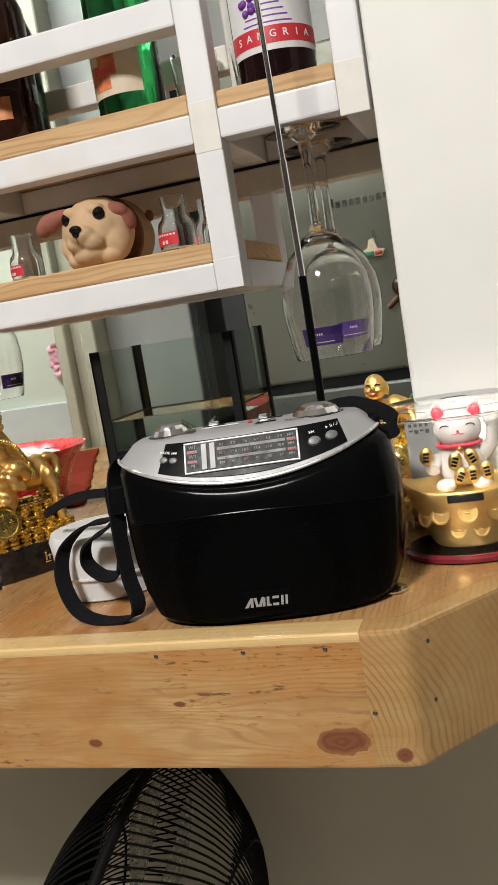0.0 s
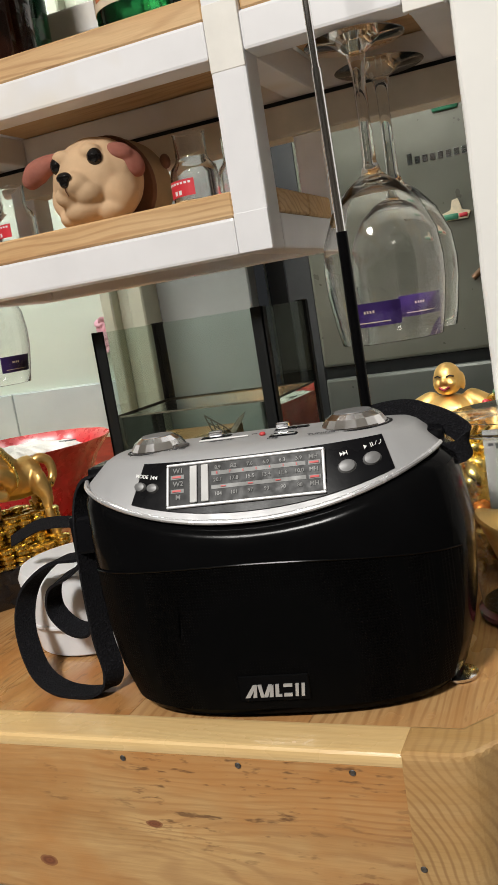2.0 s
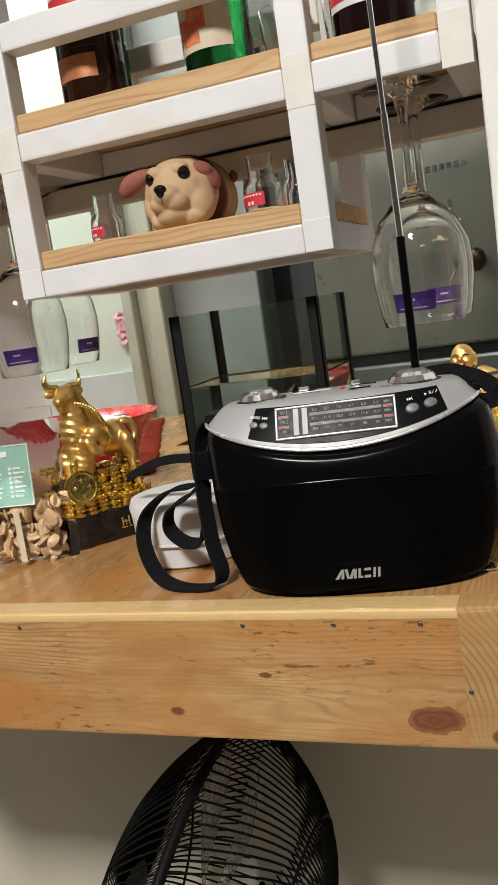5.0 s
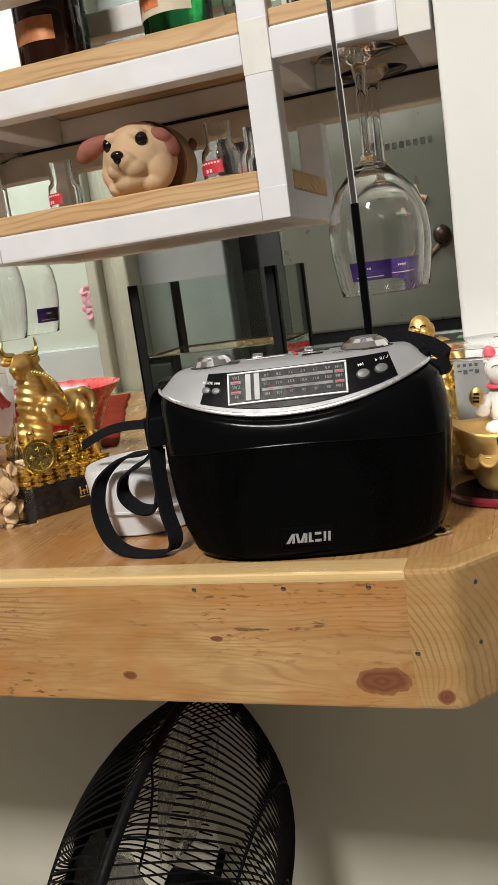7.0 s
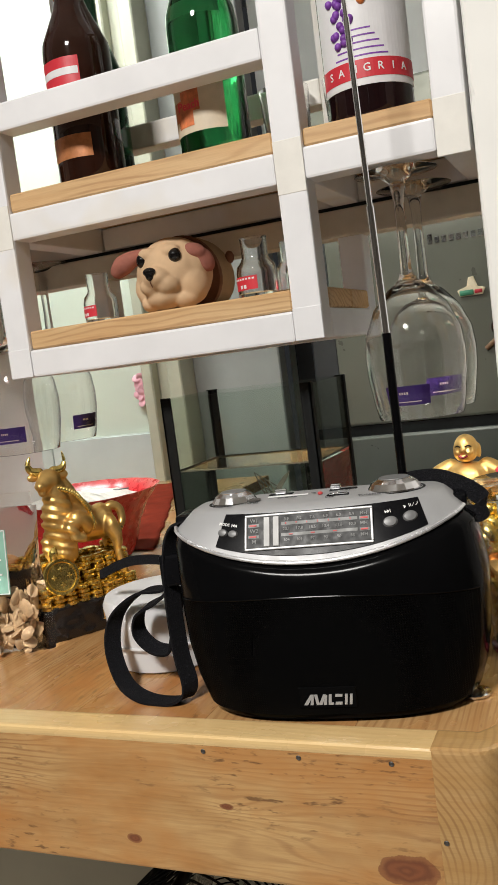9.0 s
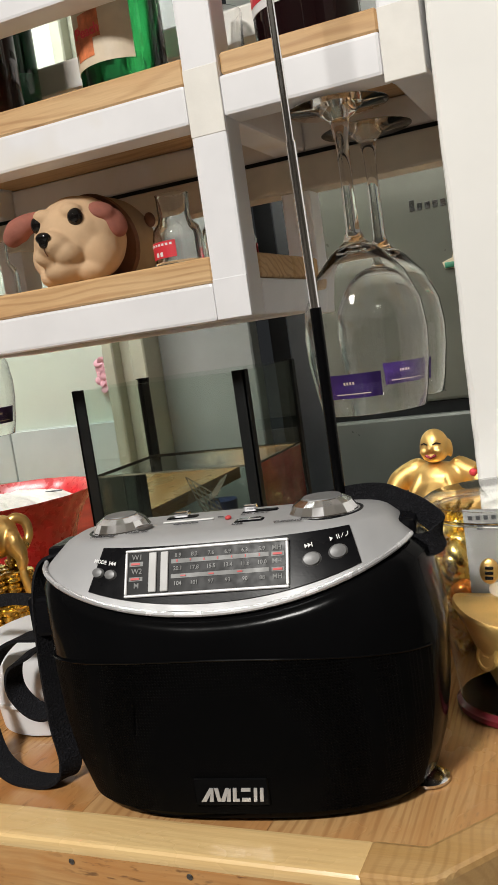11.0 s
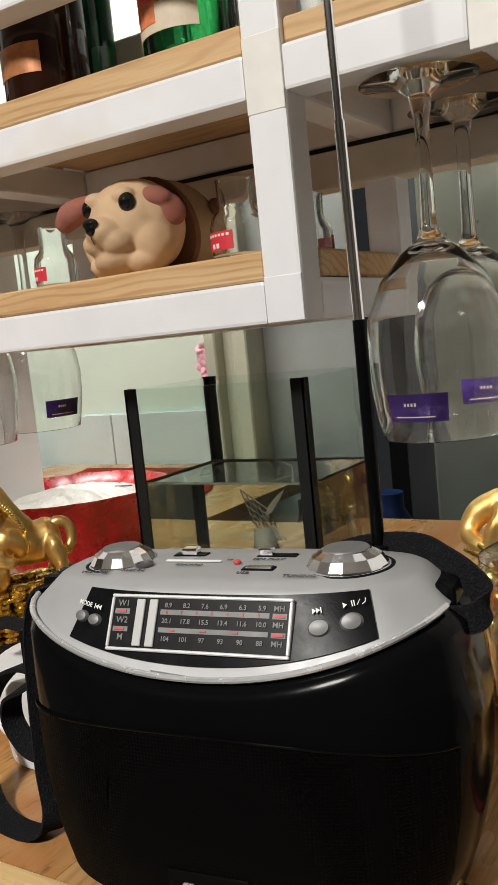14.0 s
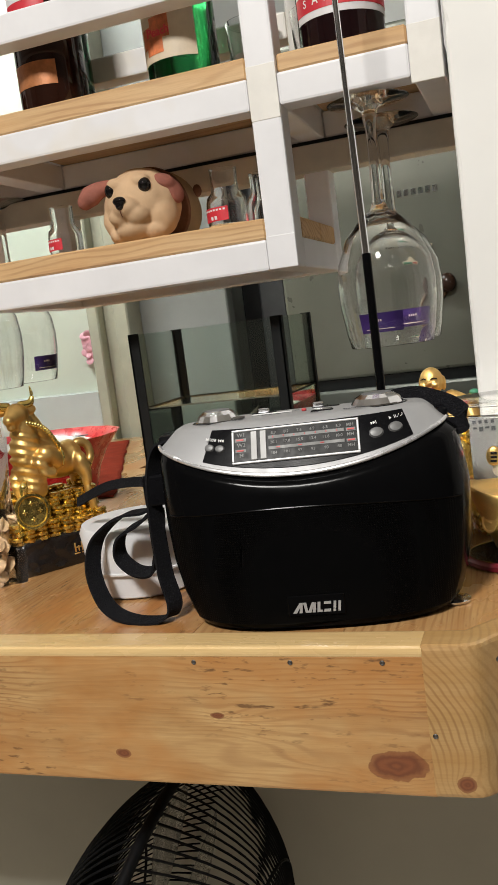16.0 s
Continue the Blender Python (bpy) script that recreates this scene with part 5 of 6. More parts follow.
def ox_statue(m, lab):
    f = Figure()
    # knobbly black carved base with a gold mark
    b = fuse(box(-0.044, 0.054, -0.032, 0.034, 0.0, 0.031), 0.0022, 3)
    for v in b.verts:
        k = 0.0022 * noise.noise(v.co * 75) + 0.0012 * noise.noise(v.co * 190)
        if v.co.z > 0.002:
            v.co += v.normal * k
    f.add(b, BLACK_LACQUER)
    for k in range(2):
        gl = box(0.012 + k * 0.017, 0.023 + k * 0.017, -0.0330, -0.0318, 0.010, 0.0112, 0.0003)
        box(0.013 + k * 0.017, 0.022 + k * 0.017, -0.0330, -0.0318, 0.0155, 0.0166, 0.0003, bm=gl)
        for j in range(3):
            box(0.013 + k * 0.017 + j * 0.0035, 0.0144 + k * 0.017 + j * 0.0035, -0.0330, -0.0318, 0.0120, 0.0205 - (j % 2) * 0.003, 0.0003, bm=gl)
        f.add(gl, GOLD_SATIN)
    # coin stacks
    def drawn(b):
        for v in b.verts:
            x = v.co.x
            v.co.x = x + 0.029 if x < -0.024 else 0.005 + (x + 0.024) * 0.65
        return b

    rnd = random.Random(5)
    for i in range(8):
        for j in range(4):
            x, y = -0.038 + i * 0.0122, -0.026 + j * 0.0165
            for k in range((rnd.randint(3, 5), rnd.randint(7, 9), rnd.randint(9, 11), rnd.randint(8, 10))[j]):
                c = lathe([(0.0002, 0), (0.0056, 0.0), (0.0066, 0.0008), (0.0066, 0.0030), (0.0056, 0.0038), (0.0002, 0.0038)], 14)
                f.add(join(None, c, pose(x + rnd.uniform(-0.0014, 0.0014), y + rnd.uniform(-0.0012, 0.0012), 0.030 + k * 0.0041, rnd.uniform(-5, 5), rnd.uniform(-5, 5), 0)), GOLD)
    coin = lathe([(0.0002, 0.002), (0.0125, 0.002), (0.0135, 0.0034), (0.0158, 0.0034), (0.0168, 0.0015), (0.0158, 0)], 36)
    for dx, dy in ((0.007, 0), (-0.007, 0), (0, 0.007), (0, -0.007)):
        box(dx - 0.0024, dx + 0.0024, dy - 0.0005, dy + 0.0005, 0.0018, 0.003, 0.0003, bm=coin)
        box(dx - 0.0005, dx + 0.0005, dy - 0.0024, dy + 0.0024, 0.0018, 0.003, 0.0003, bm=coin)
    f.add(join(None, coin, pose(-0.022, -0.032, 0.058, 80, 0, -10)), GOLD)
    f.add(limb([(-0.026, -0.029, 0.074), (-0.025, -0.029, 0.080), (-0.023, -0.028, 0.084)], (0.003, 0.0042, 0.002)), GOLD)
    # body, neck, head and legs melted into one skin
    b = limb([(0.030, 0.004, 0.095), (0.010, 0.004, 0.093), (-0.012, 0.002, 0.097), (-0.028, 0.0, 0.102)], (0.0165, 0.0165, 0.0185, 0.017), 18)
    blob((0.031, 0.004, 0.094), (0.0145, 0.017, 0.0165), 3, bm=b)
    limb([(-0.032, -0.002, 0.084), (-0.035, -0.001, 0.104), (-0.035, -0.003, 0.122), (-0.038, -0.004, 0.138)], (0.014, 0.0165, 0.0130, 0.0100), 18, bm=b)
    limb([(-0.032, 0.001, 0.146), (-0.020, 0.003, 0.130), (-0.006, 0.003, 0.114), (0.010, 0.004, 0.104)], (0.006, 0.009, 0.010, 0.008), bm=b)
    blob((-0.040, -0.006, 0.143), (0.0108, 0.0105, 0.0100), 3, bm=b)
    limb([(-0.043, -0.008, 0.143), (-0.050, -0.013, 0.139)], (0.0088, 0.0066), bm=b)
    blob((-0.053, -0.015, 0.139), (0.0045, 0.0070, 0.0045), 2, bm=b)
    blob((-0.050, -0.013, 0.132), (0.0045, 0.0050, 0.0035), 2, bm=b)
    for x, y in ((-0.025, -0.006), (-0.051, 0.006)):
        blob((x, y, 0.1455), (0.0065, 0.003, 0.0042), 2, bm=b)
    blob((-0.033, -0.004, 0.076), (0.013, 0.013, 0.016), 2, bm=b)
    limb([(-0.008, -0.014, 0.098), (-0.022, -0.020, 0.104), (-0.032, -0.022, 0.099)], (0.011, 0.0085, 0.0062), bm=b)
    limb([(-0.032, -0.022, 0.099), (-0.028, -0.024, 0.089), (-0.020, -0.024, 0.087)], (0.0060, 0.0048, 0.0052), bm=b)
    limb([(-0.032, 0.010, 0.092), (-0.046, 0.006, 0.084), (-0.044, 0.004, 0.068)], (0.009, 0.007, 0.0055), bm=b)
    for y in (-0.009, 0.017):
        limb([(0.032, y, 0.090), (0.038, y - 0.004, 0.078), (0.036, y - 0.005, 0.066), (0.041, y - 0.006, 0.047)], (0.012, 0.0085, 0.0050, 0.0058), bm=b)
    b = fuse(b, 0.0013, 4)
    for v in b.verts:
        x, y, z = v.co
        if x < -0.022 and 0.070 < z < 0.132:
            fade = min(1.0, (-0.022 - x) / 0.008) * min(1.0, (z - 0.070) / 0.008, (0.132 - z) / 0.006)
            v.co += v.normal * 0.0008 * fade * math.sin(z * 760 + x * 250)
    f.add(drawn(b), GOLD_SATIN)
    # horns, nose ring, rope collar, tail
    for pts in ([(-0.045, 0.003, 0.150), (-0.052, 0.005, 0.152), (-0.0545, 0.005, 0.158), (-0.052, 0.004, 0.165)], [(-0.034, -0.004, 0.150), (-0.026, -0.006, 0.151), (-0.022, -0.006, 0.157), (-0.0235, -0.006, 0.166)]):
        f.add(drawn(limb(pts, (0.0042, 0.0038, 0.0028, 0.0007), 10)), GOLD)
    for k in range(17):
        q = k / 16
        f.add(drawn(blob((-0.034 + 0.034 * q, -0.0125 - 0.008 * math.sin(2.6 * q), 0.134 - 0.010 * q - 0.018 * q * q), (0.0028, 0.0028, 0.0030), 2, rot=(0, 35, 0))), GOLD)
    f.add(drawn(limb([(0.000, -0.0185, 0.106), (0.001, -0.020, 0.098), (-0.001, -0.020, 0.092)], (0.0022, 0.003, 0.0018))), GOLD)
    f.add(limb([(0.040, 0.002, 0.100), (0.048, 0.0, 0.107), (0.056, -0.002, 0.103), (0.057, -0.004, 0.092), (0.051, -0.006, 0.084)], (0.0046, 0.0044, 0.0042, 0.0038, 0.0036), 12), GOLD_SATIN)
    f.add(limb([(0.052, -0.006, 0.085), (0.047, -0.007, 0.082)], (0.004, 0.0028)), GOLD)
    return f.make("ox_statue", m, lab, "statue")


ox_statue(pose(-0.472, 0.7235, TOP, 0, 0, 55) @ Matrix.Diagonal((0.97, 1.0, 1, 1)), "gold lacquered ox on coin stacks and a black carved base")
ox_statue(pose(-0.618, 0.725, TOP, 0, 0, 70) @ Matrix.Diagonal((0.75, 0.8, 0.86, 1)), "second gold ox statue behind the bag of nuts")


def red_bowl():
    cloth = thing("red_cloth", pose(0, 0, TOP), "dark red cloth spread over the counter under the bowl", "cloth")
    b = bmesh.new()
    bmesh.ops.create_grid(b, x_segments=40, y_segments=48, size=0.5)
    for v in b.verts:
        y = v.co.y * 0.56 + 1.295
        x = v.co.x * 0.36 - 0.725 - (y - 1.0) * 0.45
        v.co = (x + 0.004 * noise.noise(Vector((x, y, 3)) * 22), y + 0.004 * noise.noise(Vector((x, y, 7)) * 22), 0.0022 + 0.0016 * noise.noise(Vector((x, y, 0)) * 28))
    bmesh.ops.solidify(b, geom=b.faces[:], thickness=0.0008)
    part("fabric", b, RED_CLOTH, cloth, smooth="all")
    t = thing("red_bowl", pose(-0.628, 0.968, TOP + 0.0040), "scalloped flaring red plastic bowl full of white grains", "bowl")
    wv = lambda a: 1 + 0.022 * abs(math.sin(8 * a)) + 0.006 * math.sin(3 * a)
    part("shell", lathe([(0.05, 0.0), (0.062, 0.001), (0.068, 0.012), (0.076, 0.040), (0.088, 0.064), (0.104, 0.0835), (0.1055, 0.0850), (0.104, 0.0847), (0.086, 0.0655), (0.074, 0.040), (0.066, 0.012), (0.05, 0.006)], 128, wave=wv), RED_PLASTIC, t, "scalloped flaring red shell", True)
    b = lathe([(0.001, 0.0850), (0.02, 0.0845), (0.045, 0.082), (0.065, 0.0775), (0.084, 0.070), (0.085, 0.066), (0.05, 0.05)], 64)
    bmesh.ops.subdivide_edges(b, edges=b.edges[:], cuts=1, use_grid_fill=True)
    for v in b.verts:
        v.co.z += 0.005 * noise.noise(v.co * 45) + 0.002 * noise.noise(v.co * 160)
    part("filling", b, WHITE_POWDER, t, "heaped white grains", True)
    part("strip", box(0.018, 0.038, -0.012, -0.009, 0.0845, 0.0860, 0.0004), DARK_GREY, t, "dark sliver lying on the grains").matrix_local = pose(0.02, 0.03, -0.0035, 0, 0, 20)


red_bowl()


def plastic_tub():
    t = thing("plastic_tub", pose(-0.338, 0.655, TOP), "frosted plastic food tub upside down on the counter", "tub")
    part("tub", lathe([(0.040, 0.0005), (0.0425, 0.002), (0.0445, 0.020), (0.0465, 0.0212), (0.0475, 0.040), (0.0488, 0.050), (0.0465, 0.0555), (0.02, 0.0565), (0.001, 0.0565), (0.001, 0.0557), (0.02, 0.0557), (0.0455, 0.0545), (0.0475, 0.050), (0.0462, 0.040), (0.0435, 0.021), (0.041, 0.002)], 48), FROSTED, t, "frosted white body", True)
    part("rib", lathe([(0.0466, 0.0205), (0.0478, 0.021), (0.0478, 0.0225), (0.0468, 0.023)], 48, False), FROSTED, t, smooth=True)


plastic_tub()


def nut_bag():
    t = thing("nut_bag", pose(-0.505, 0.66, TOP, 0, 0, 8), "clear pouch of sliced roasted nuts with a green tag", "food bag")
    rings = []
    for z, d in ((0.001, 0.010), (0.004, 0.017), (0.02, 0.021), (0.045, 0.019), (0.075, 0.011), (0.10, 0.005), (0.122, 0.002), (0.128, 0.0012)):
        w = 0.046 + 0.003 * math.sin(z * 60)
        rings.append([(w * math.cos(a) * (1 - 0.1 * abs(math.sin(a))), d * math.sin(a) + 0.0012 * math.sin(5 * a + z * 90), z) for a in [2 * math.pi * i / 36 for i in range(36)]])
    part("pouch", loft(rings), CLEAR_FILM, t, "crinkled clear pouch", True).visible_shadow = False
    part("seal", box(-0.044, 0.044, -0.0007, 0.0007, 0.1285, 0.140, 0.0003), CLEAR_FILM, t, "flat sealed top")
    tag = box(-0.0305, 0.0185, -0.0206, -0.0200, 0.052, 0.108, 0.0001)
    tag.transform(pose(0, 0.002, 0, -6, 0, 0))
    tg = part("tag", tag, TEAL_PAPER, t, "green printed paper tag with white border")
    pr = None
    for k in range(7):
        for x in (-0.0255, -0.0035):
            pr = box(x, x + 0.003, -0.0212, -0.0207, 0.060 + k * 0.0042, 0.0625 + k * 0.0042, bm=pr)
            pr = box(x + 0.0045, x + 0.012 + 0.002 * (k % 3), -0.0212, -0.0207, 0.0605 + k * 0.0042, 0.062 + k * 0.0042, bm=pr)
    for x0, x1, z0, z1 in ((-0.0300, 0.0180, 0.0523, 0.0531), (-0.0300, 0.0180, 0.1069, 0.1077), (-0.0300, -0.0292, 0.0531, 0.1069), (0.0172, 0.0180, 0.0531, 0.1069), (-0.011, -0.003, 0.0975, 0.1025)):
        pr = box(x0, x1, -0.0212, -0.0207, z0, z1, bm=pr)
    pr.transform(pose(0, 0.002, 0, -6, 0, 0))
    part("print", pr, PRINT_WHITE, tg)
    rnd = random.Random(11)
    nb = None
    nb = bmesh.new()
    for k in range(150):
        z = rnd.uniform(0.006, 0.052)
        d = 0.016 - 0.010 * max(0, z - 0.03) / 0.04
        blob((rnd.uniform(-0.030, 0.032) * (0.72 + 0.28 * min(1, z / 0.02)), rnd.uniform(-d, d), z), (rnd.uniform(0.006, 0.0095), rnd.uniform(0.0045, 0.0065), 0.0016), 2, 0.25, 150, nb, (rnd.uniform(0, 180), rnd.uniform(0, 180), rnd.uniform(0, 180)))
    part("nuts", nb, NUT, t, "sliced roasted nuts", True)["kind"] = "stuff"
    part("ribbon", box(0.0, 0.006, -0.0228, -0.0222, 0.004, 0.05, 0.0002), CREAM_PAPER, t, "pale torn strip")


nut_bag()

# ---- things on the shelf ----


def toy_dog():
    f = Figure()
    b = blob((0.032, 0, 0.0335), (0.0345, 0.0345, 0.0330), 4)
    blob((0.000, 0, 0.0285), (0.0145, 0.0130, 0.0110), 3, bm=b)
    for k in (-1, 1):
        blob((0.003, k * 0.0080, 0.0220), (0.0125, 0.0110, 0.0090), 3, bm=b)
        blob((0.024, k * 0.0205, 0.022), (0.0180, 0.0145, 0.0190), 3, bm=b)
        blob((0.008, k * 0.0120, 0.0515), (0.008, 0.0085, 0.006), 3, bm=b)
        blob((0.018, k * 0.016, 0.0085), (0.0150, 0.0120, 0.0084), 3, bm=b)
    blob((0.012, 0, 0.0120), (0.0165, 0.0190, 0.0110), 3, bm=b)
    b = fuse(b, 0.0012, 9)
    for v in b.verts:
        v.co += v.normal * (0.0011 * noise.noise(v.co * 85))
        v.co.z = max(0.0004, v.co.z)
    f.add(b, FLOCK)
    # brown hood edge and khaki body behind the head
    for x0, x1, mat, k in ((0.052, 0.058, FLOCK_BAND, 1.06), (0.058, 0.115, FLOCK_BACK, 1.04)):
        rr = []
        for i in range(10):
            q = i / 9
            r = 0.0335 * k * (1 - max(0, q - 0.35) ** 2 * 1.7 if mat is FLOCK_BACK else 0.985 + 0.02 * math.sin(math.pi * q))
            x = x0 + (x1 - x0) * q
            rr.append([(x - 0.010 * math.sin(a), r * math.cos(a), max(0.0004, 0.0335 + r * math.sin(a))) for a in [2 * math.pi * j / 36 for j in range(36)]])
        f.add(loft(rr), mat)
    f.add(blob((0.080, -0.0345, 0.046), (0.006, 0.004, 0.006), 2), FLOCK_BAND)
    for k in (-1, 1):
        f.add(blob((0.0058, k * 0.0165, 0.0465), (0.0060, 0.0058, 0.0068), 3), EYE_BLACK)
    # one ear stands out, the other lies on the cheek
    ear = limb([(0.020, 0.026, 0.054), (0.015, 0.034, 0.051), (0.012, 0.041, 0.047), (0.012, 0.047, 0.043)], (0.006, 0.0080, 0.0095, 0.0075))
    f.add(fuse(ear, 0.0012, 3), FLOCK_EAR)
    ear = blob((0.024, -0.0270, 0.0505), (0.0110, 0.0055, 0.0095), 3, rot=(-48, 0, -28))
    blob((0.032, -0.0325, 0.0415), (0.0120, 0.0050, 0.0120), 3, bm=ear, rot=(-14, 0, -12))
    ear = fuse(ear, 0.0011, 14)
    f.add(ear, FLOCK_EAR)
    nose = blob((-0.0138, 0.0, 0.0335), (0.0040, 0.0062, 0.0040), 3)
    blob((-0.0138, 0.0, 0.0300), (0.0036, 0.0040, 0.0042), 3, bm=nose)
    f.add(fuse(nose, 0.0008, 2), EYE_BLACK)
    f.add(sweep([(-0.0148, 0, 0.028), (-0.0142, 0, 0.024), (-0.0115, 0, 0.0205)], 0.0004, 5), FLOCK_BAND)
    f.make("toy_dog", pose(-0.3535, 0.7490, 1.2768, 0, 0, 88), "tan flocked toy dog with rosy ears on the pine board", "toy")


toy_dog()


def carafe(x, y, turn, first=None, label=True):
    m = pose(x, y, 1.2772, 0, 0, turn) @ Matrix.Scale(0.88, 4)
    if first:
        return copy_thing(first, m)
    t = thing("glass_carafe", m, "small clear glass carafe with red label on the board", "carafe", "small carafes on the shelf")
    prof = [(0.0005, 0.0), (0.019, 0.0), (0.0205, 0.0015), (0.0208, 0.026), (0.0195, 0.033), (0.0148, 0.0385), (0.0135, 0.042), (0.0137, 0.060), (0.0143, 0.0612), (0.0136, 0.0615), (0.0125, 0.060), (0.0122, 0.042), (0.0135, 0.0375), (0.018, 0.032), (0.0192, 0.026), (0.019, 0.006), (0.0005, 0.0055)]
    part("glass", lathe(prof, 32), CLEAR, t, smooth=True).visible_shadow = False
    lb = part("label", curved_label(0.0209, 0.009, 0.0225, -150, -62, 12), RED_PAPER, t, "red paper label")
    pr = None
    for k in range(8):
        pr = join(pr, curved_label(0.0213, 0.0190, 0.0208, -146 + k * 10, -140 + k * 10, 2, 0.0002))
    for k in range(2):
        pr = join(pr, curved_label(0.0213, 0.0105, 0.0140, -116 + k * 13, -108 + k * 13, 2, 0.0002))
    part("print", pr, WHITE_PAPER, lb)
    return t


c0 = carafe(-0.277, 0.792, -8)
for cx, cy, ct in ((-0.442, 0.792, -12), (-0.262, 0.868, 160), (-0.408, 0.86, 170), (-0.248, 0.81, 170)):
    carafe(cx, cy, ct, c0)


def bottle(name, m, prof, mat, label, cat="bottle"):
    t = thing(name, m, label, cat, "bottles on the shelf")
    part("glass", lathe(prof, 40), mat, t, smooth=True)
    return t


def shoulder(r, h, neck, body_h, top):
    """Profile of a bottle: body radius, body height, neck radius, shoulder end, full height."""
    return [(0.0005, 0.002), (r * 0.7, 0.002), (r * 0.93, 0.0), (r, 0.004), (r, h), (r * 0.97, h + (body_h - h) * 0.25), (r * 0.78, h + (body_h - h) * 0.6), (neck * 1.25, body_h), (neck, body_h + 0.01), (neck, top - 0.012), (neck * 1.15, top - 0.011), (neck * 1.15, top - 0.002), (neck * 0.9, top), (0.0005, top)]


BOARD = 1.4030
w = bottle("wine_bottle", pose(-0.1585, 0.793, 1.4000, 0, 0, 22), shoulder(0.0355, 0.18, 0.0145, 0.235, 0.31), BOTTLE_DARK, "dark sangria wine bottle with a white and red grape label")
lb = part("label", curved_label(0.0357, 0.026, 0.150, -172, -10, 30), WHITE_PAPER, w, "white label with grape picture")
part("band", curved_label(0.0361, 0.0315, 0.0455, -172, -10, 30, 0.0003), RED_PAPER, lb, "red label band")
tx = None
for k, ch in enumerate("SANGRIA"):
    b = text_bm(ch, 0.0085, 0.0001, 0.0001)
    a = radians(-150 + k * 17)
    b.transform(pose(0.0366 * math.cos(a), 0.0366 * math.sin(a), 0.0385, 90, 0, math.degrees(a) + 90))
    tx = join(tx, b)
part("lettering", tx, PRINT_WHITE, lb, "white lettering")
gp = None
rnd = random.Random(3)
for k in range(26):
    a, z = radians(-128 + rnd.uniform(-14, 14)), 0.078 + rnd.uniform(-0.02, 0.022)
    gp = blob((0.0361 * math.cos(a), 0.0361 * math.sin(a), z), (0.0032, 0.0032, 0.0034), 2, bm=gp)
part("grapes", gp, GRAPE, lb, "printed purple grapes", True)
gp = None
for k in range(3):
    a = radians(-98 + k * 12)
    gp = blob((0.0359 * math.cos(a), 0.0359 * math.sin(a), 0.092 + 0.003 * k), (0.004, 0.004, 0.006), 2, bm=gp)
part("fruit", gp, ORANGE, lb, "printed orange fruit", True)
gp = None
for k in range(5):
    gp = join(gp, curved_label(0.0361, 0.048 + k * 0.005, 0.0492 + k * 0.005, -140 + 4 * k, -70 - 5 * k, 10, 0.0002))
part("small_print", gp, GRAPE, lb)

w = bottle("soju_bottle", pose(-0.302, 0.798, BOARD, 0, 0, 24), shoulder(0.0322, 0.115, 0.0125, 0.165, 0.215), BOTTLE_GREEN, "green soju bottle with a cream peach label")
lb = part("label", curved_label(0.0324, 0.022, 0.078, -185, -70, 24), CREAM_PAPER, w, "cream label")
gp = None
for a0, z, r in ((-150, 0.042, 0.011), (-128, 0.048, 0.012), (-140, 0.034, 0.009)):
    gp = join(gp, curved_label(0.0328, z - r * 0.7, z + r * 0.8, a0 - 16, a0 + 18, 8, 0.0003))
part("peach_print", gp, PEACH_PAPER, lb, "printed orange peaches")
b = text_bm("Peach", 0.010, 0.0001, 0.0002)
a = radians(-128)
b.transform(pose(0.0337 * math.cos(a), 0.0337 * math.sin(a), 0.0445, 90, 0, math.degrees(a) + 90))
part("lettering", b, PINK_RED, lb)
gp = None
for k in range(4):
    gp = join(gp, curved_label(0.0328, 0.0635, 0.0725 - 0.002 * (k % 2), -150 + k * 14, -141 + k * 14, 3, 0.0003))
part("large_print", gp, BLACK_LACQUER, lb, "black brush strokes")
part("neck_label", curved_label(0.031, 0.119, 0.132, -190, -60, 18, 0.0006, -0.2), WHITE_PAPER, w)

w = bottle("spirit_bottle", pose(-0.434, 0.800, BOARD, 0, 0, 14), shoulder(0.0320, 0.125, 0.0140, 0.165, 0.22), BOTTLE_BROWN, "dark brown spirit bottle with a red shield and copper label")
part("shield", curved_label(0.0322, 0.085, 0.116, -150, -72, 20), RED_PAPER, w, "red label with white bar")
part("shield_bar", curved_label(0.0326, 0.1, 0.1065, -148, -74, 18, 0.0003), WHITE_PAPER, w)
part("copper_label", curved_label(0.0322, 0.026, 0.047, -152, -68, 20), COPPER_PAPER, w, "copper paper label")
part("cap_sleeve", lathe([(0.0148, 0.178), (0.0150, 0.182), (0.0150, 0.224), (0.013, 0.2265), (0.001, 0.2265)], 28), COPPER_PAPER, w, "copper neck sleeve", True)

w = bottle("green_bottle", pose(-0.4585, 0.868, BOARD, 0, 0, 0), shoulder(0.030, 0.12, 0.0125, 0.17, 0.22), BOTTLE_DEEP, "plain dark green bottle standing behind the post")
w = bottle("green_bottle", pose(-0.595, 0.795, 1.4045, 0, 0, 20), shoulder(0.035, 0.13, 0.0135, 0.185, 0.25), BOTTLE_DEEP, "green bottle with a white label, beside the post")
part("label", curved_label(0.0352, 0.055, 0.105, -150, -20, 24), WHITE_PAPER, w, "white paper label")
part("label", curved_label(0.0352, 0.028, 0.046, -150, -20, 24), WHITE_PAPER, w)
t = thing("glass_tumbler", pose(-0.258, 0.872, BOARD), "clear blue-tinted glass tumbler behind the bottles", "tumbler", "tumblers")
part("glass", lathe([(0.0005, 0), (0.019, 0), (0.0205, 0.002), (0.024, 0.07), (0.0228, 0.07), (0.0192, 0.006), (0.0005, 0.006)], 28), CLEAR, t, smooth=True)
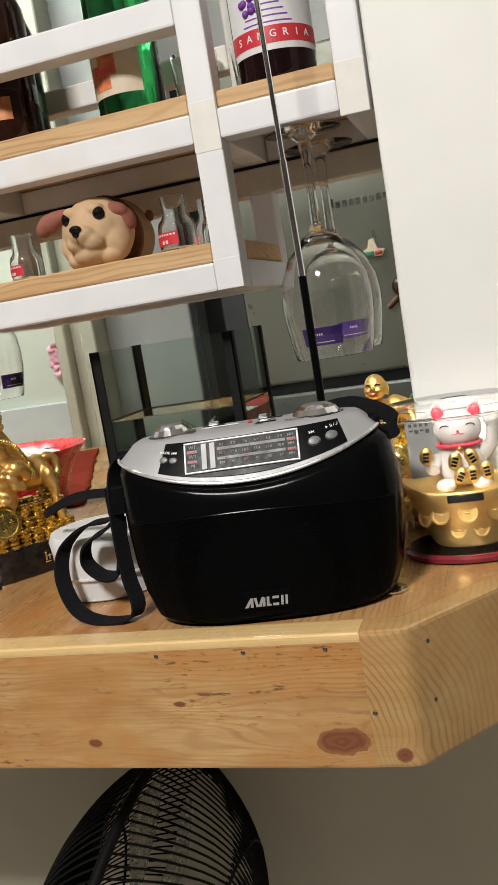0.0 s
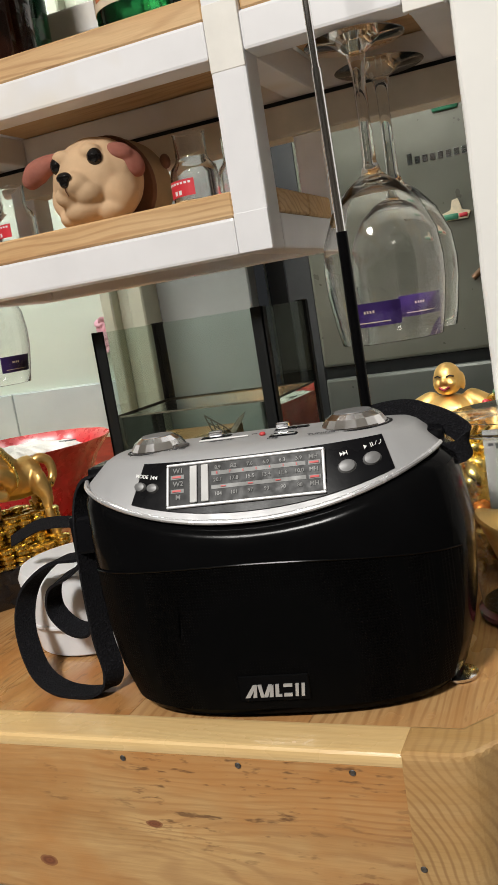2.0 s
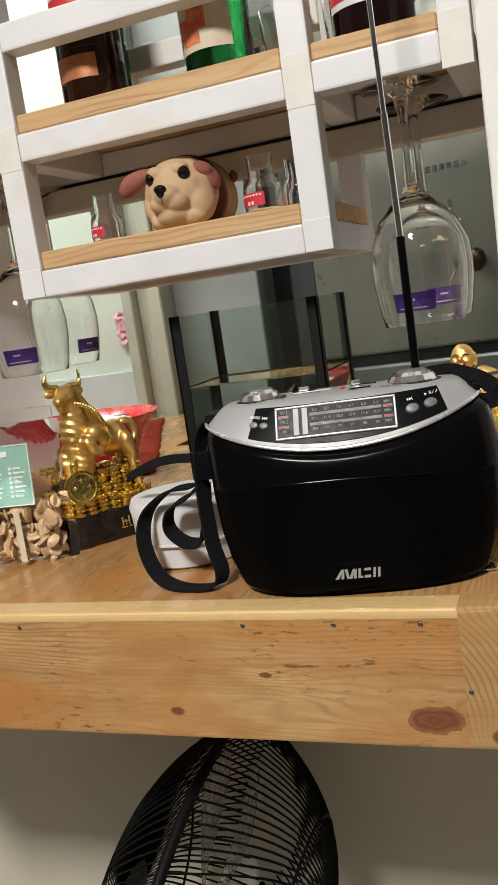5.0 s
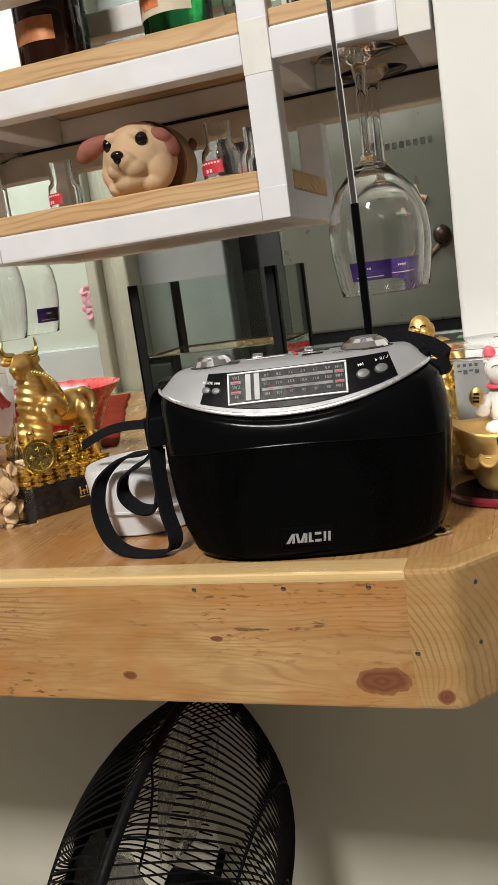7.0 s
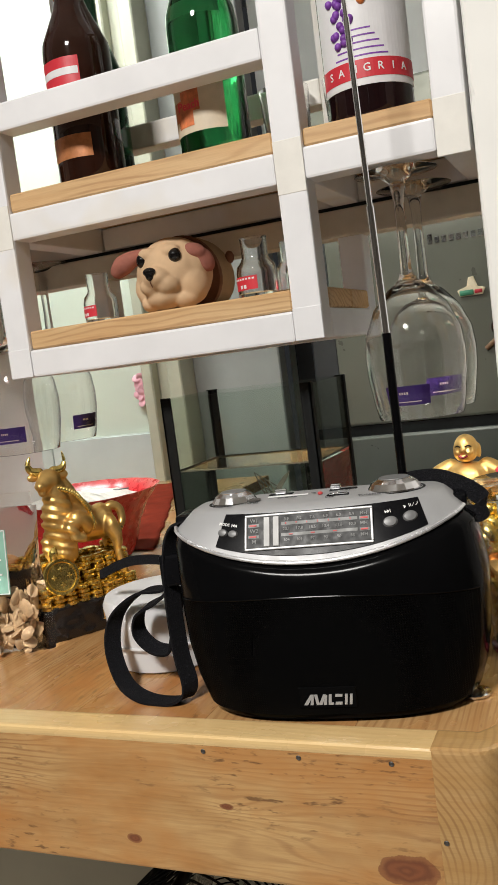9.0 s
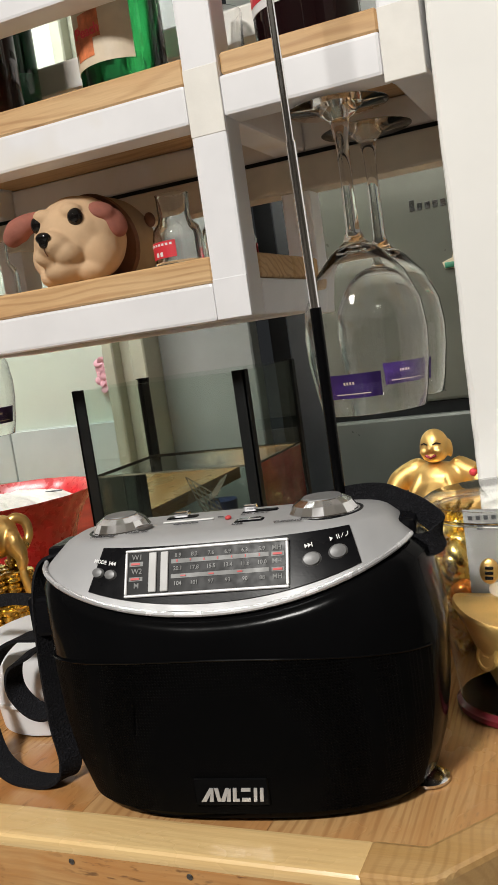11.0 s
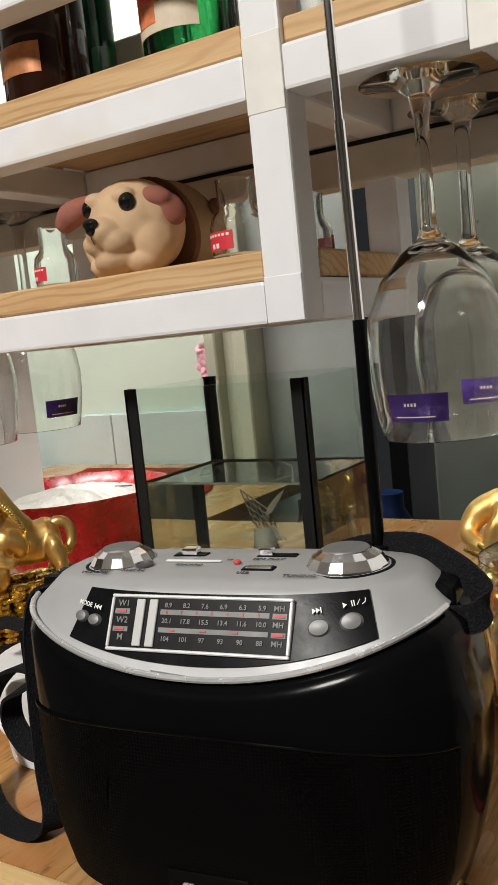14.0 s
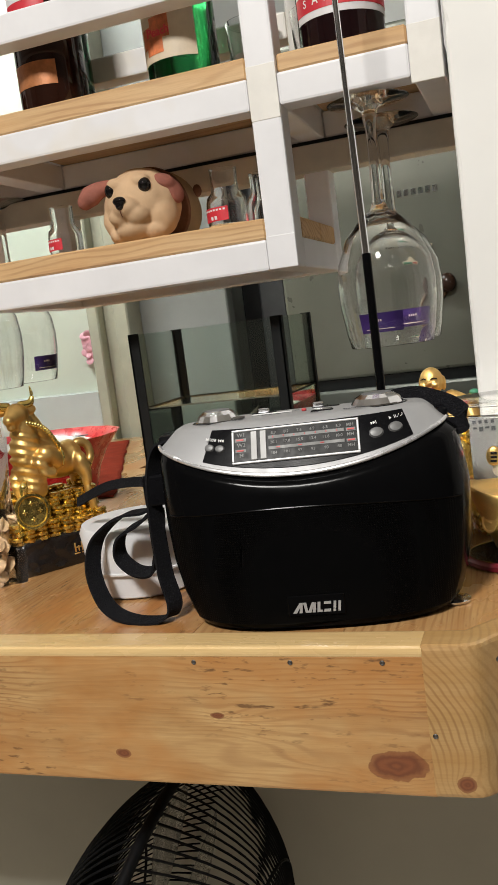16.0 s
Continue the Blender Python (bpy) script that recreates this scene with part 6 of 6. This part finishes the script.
copy_thing(t, pose(-0.345, 0.885, BOARD))
copy_thing(t, pose(-0.195, 0.872, 1.4000))

# ---- standing fan under the counter ----


def standing_fan():
    t = thing("standing_fan", pose(-0.399, 0.681, 0.0), "black standing fan with spiral wire guard, tucked under the counter", "fan")
    R, zc = 0.205, 0.611
    m = pose(0, 0, zc) @ pose(0, 0, 0, 77, 0, FAN_TURN)

    def dome(r, depth, p=3.2):
        return depth * (1 - (r / R) ** p)

    def guard(name, depth, spin, n, label):
        g = new(name)
        g.parent = t
        g.matrix_local = m
        g["label"] = label
        pts = []
        for k in range(17):
            q = k / 16
            r = 0.035 + (R - 0.035) * q
            pts.append((r * math.cos(spin * (1 - q)), r * math.sin(spin * (1 - q)), dome(r, depth)))
        first = part("wire", sweep(pts, 0.0011, 4), WIRE, g)
        for i in range(1, n):
            o = new("wire", first.data)
            o.parent = g
            o.matrix_local = pose(0, 0, 0, 0, 0, 360 * i / n)
        for r in (0.04, 0.125):
            part("ring", sweep([(r * math.cos(a), r * math.sin(a), dome(r, depth)) for a in [2 * math.pi * i / 64 for i in range(64)]], 0.0016, 5, True), WIRE, g)

    guard("front_guard", 0.092, -0.30, 120, "black wire front guard with curved spokes")
    guard("rear_guard", -0.112, 0.60, 120, "black wire rear guard with curved spokes")
    b = sweep([(R * math.cos(a), R * math.sin(a), 0) for a in [2 * math.pi * i / 72 for i in range(72)]], 0.0050, 10, True)
    b.transform(m)
    part("rim_band", b, WIRE, t, "thick black rim band", True)
    b = lathe([(0.036, 0.086), (0.036, 0.092), (0.03, 0.096), (0.001, 0.097)], 32)
    b.transform(m)
    part("badge", b, SATIN_BLACK, t, smooth=True)
    for i in range(5):
        bl = bmesh.new()
        rows = []
        for k in range(7):
            s = k / 6
            r = 0.03 + 0.14 * s
            wd = 0.35 + 0.55 * math.sin(math.pi * (0.25 + 0.6 * s))
            rows.append([bl.verts.new((r * math.cos(q), r * math.sin(q), 0.012 * (q - 0.4))) for q in [wd * j / 6 + 0.15 * s for j in range(7)]])
        for r0, r1 in zip(rows, rows[1:]):
            for j in range(6):
                bl.faces.new((r0[j], r0[j + 1], r1[j + 1], r1[j]))
        bmesh.ops.solidify(bl, geom=bl.faces[:], thickness=0.002)
        bl.transform(m @ pose(0, 0, 0.01, 0, 0, 72 * i))
        part("blade", bl, SMOKE, t, "smoky plastic fan blade", True)
    b = lathe([(0.022, 0.0), (0.024, -0.02), (0.025, -0.05), (0.024, -0.075), (0.02, -0.085), (0.001, -0.087)], 28)
    b.transform(m)
    part("motor", b, SATIN_BLACK, t, "black motor housing", True)
    back = m @ Vector((0, 0, -0.08))
    part("pole", sweep([(back.x, back.y, 0.03), (back.x, back.y, zc - 0.02)], 0.013, 16), SATIN_BLACK, t, "black fan pole", True)
    b = lathe([(0.001, 0.0), (0.17, 0.0), (0.178, 0.006), (0.17, 0.018), (0.05, 0.03), (0.02, 0.045), (0.001, 0.046)], 48)
    b.transform(pose(back.x, back.y, 0))
    part("base", b, SATIN_BLACK, t, "round black base", True)


FAN_TURN = -90.0
standing_fan()

# ---- ceiling lamps ----


def ceiling_lamp(name, x, y, sx, sy, label):
    t = thing(name, pose(x, y, 2.6), label, "ceiling lamp")
    part("housing", box(-sx / 2 - 0.02, sx / 2 + 0.02, -sy / 2 - 0.02, sy / 2 + 0.02, -0.06, 0.0, 0.008, 2), TUBE, t)


ceiling_lamp("ceiling_lamp", -0.35, -0.9, 0.32, 0.32, "square white ceiling lamp over the dining room")
ceiling_lamp("ceiling_lamp", -1.15, 1.05, 0.9, 0.12, "long white tube lamp on the kitchen ceiling")
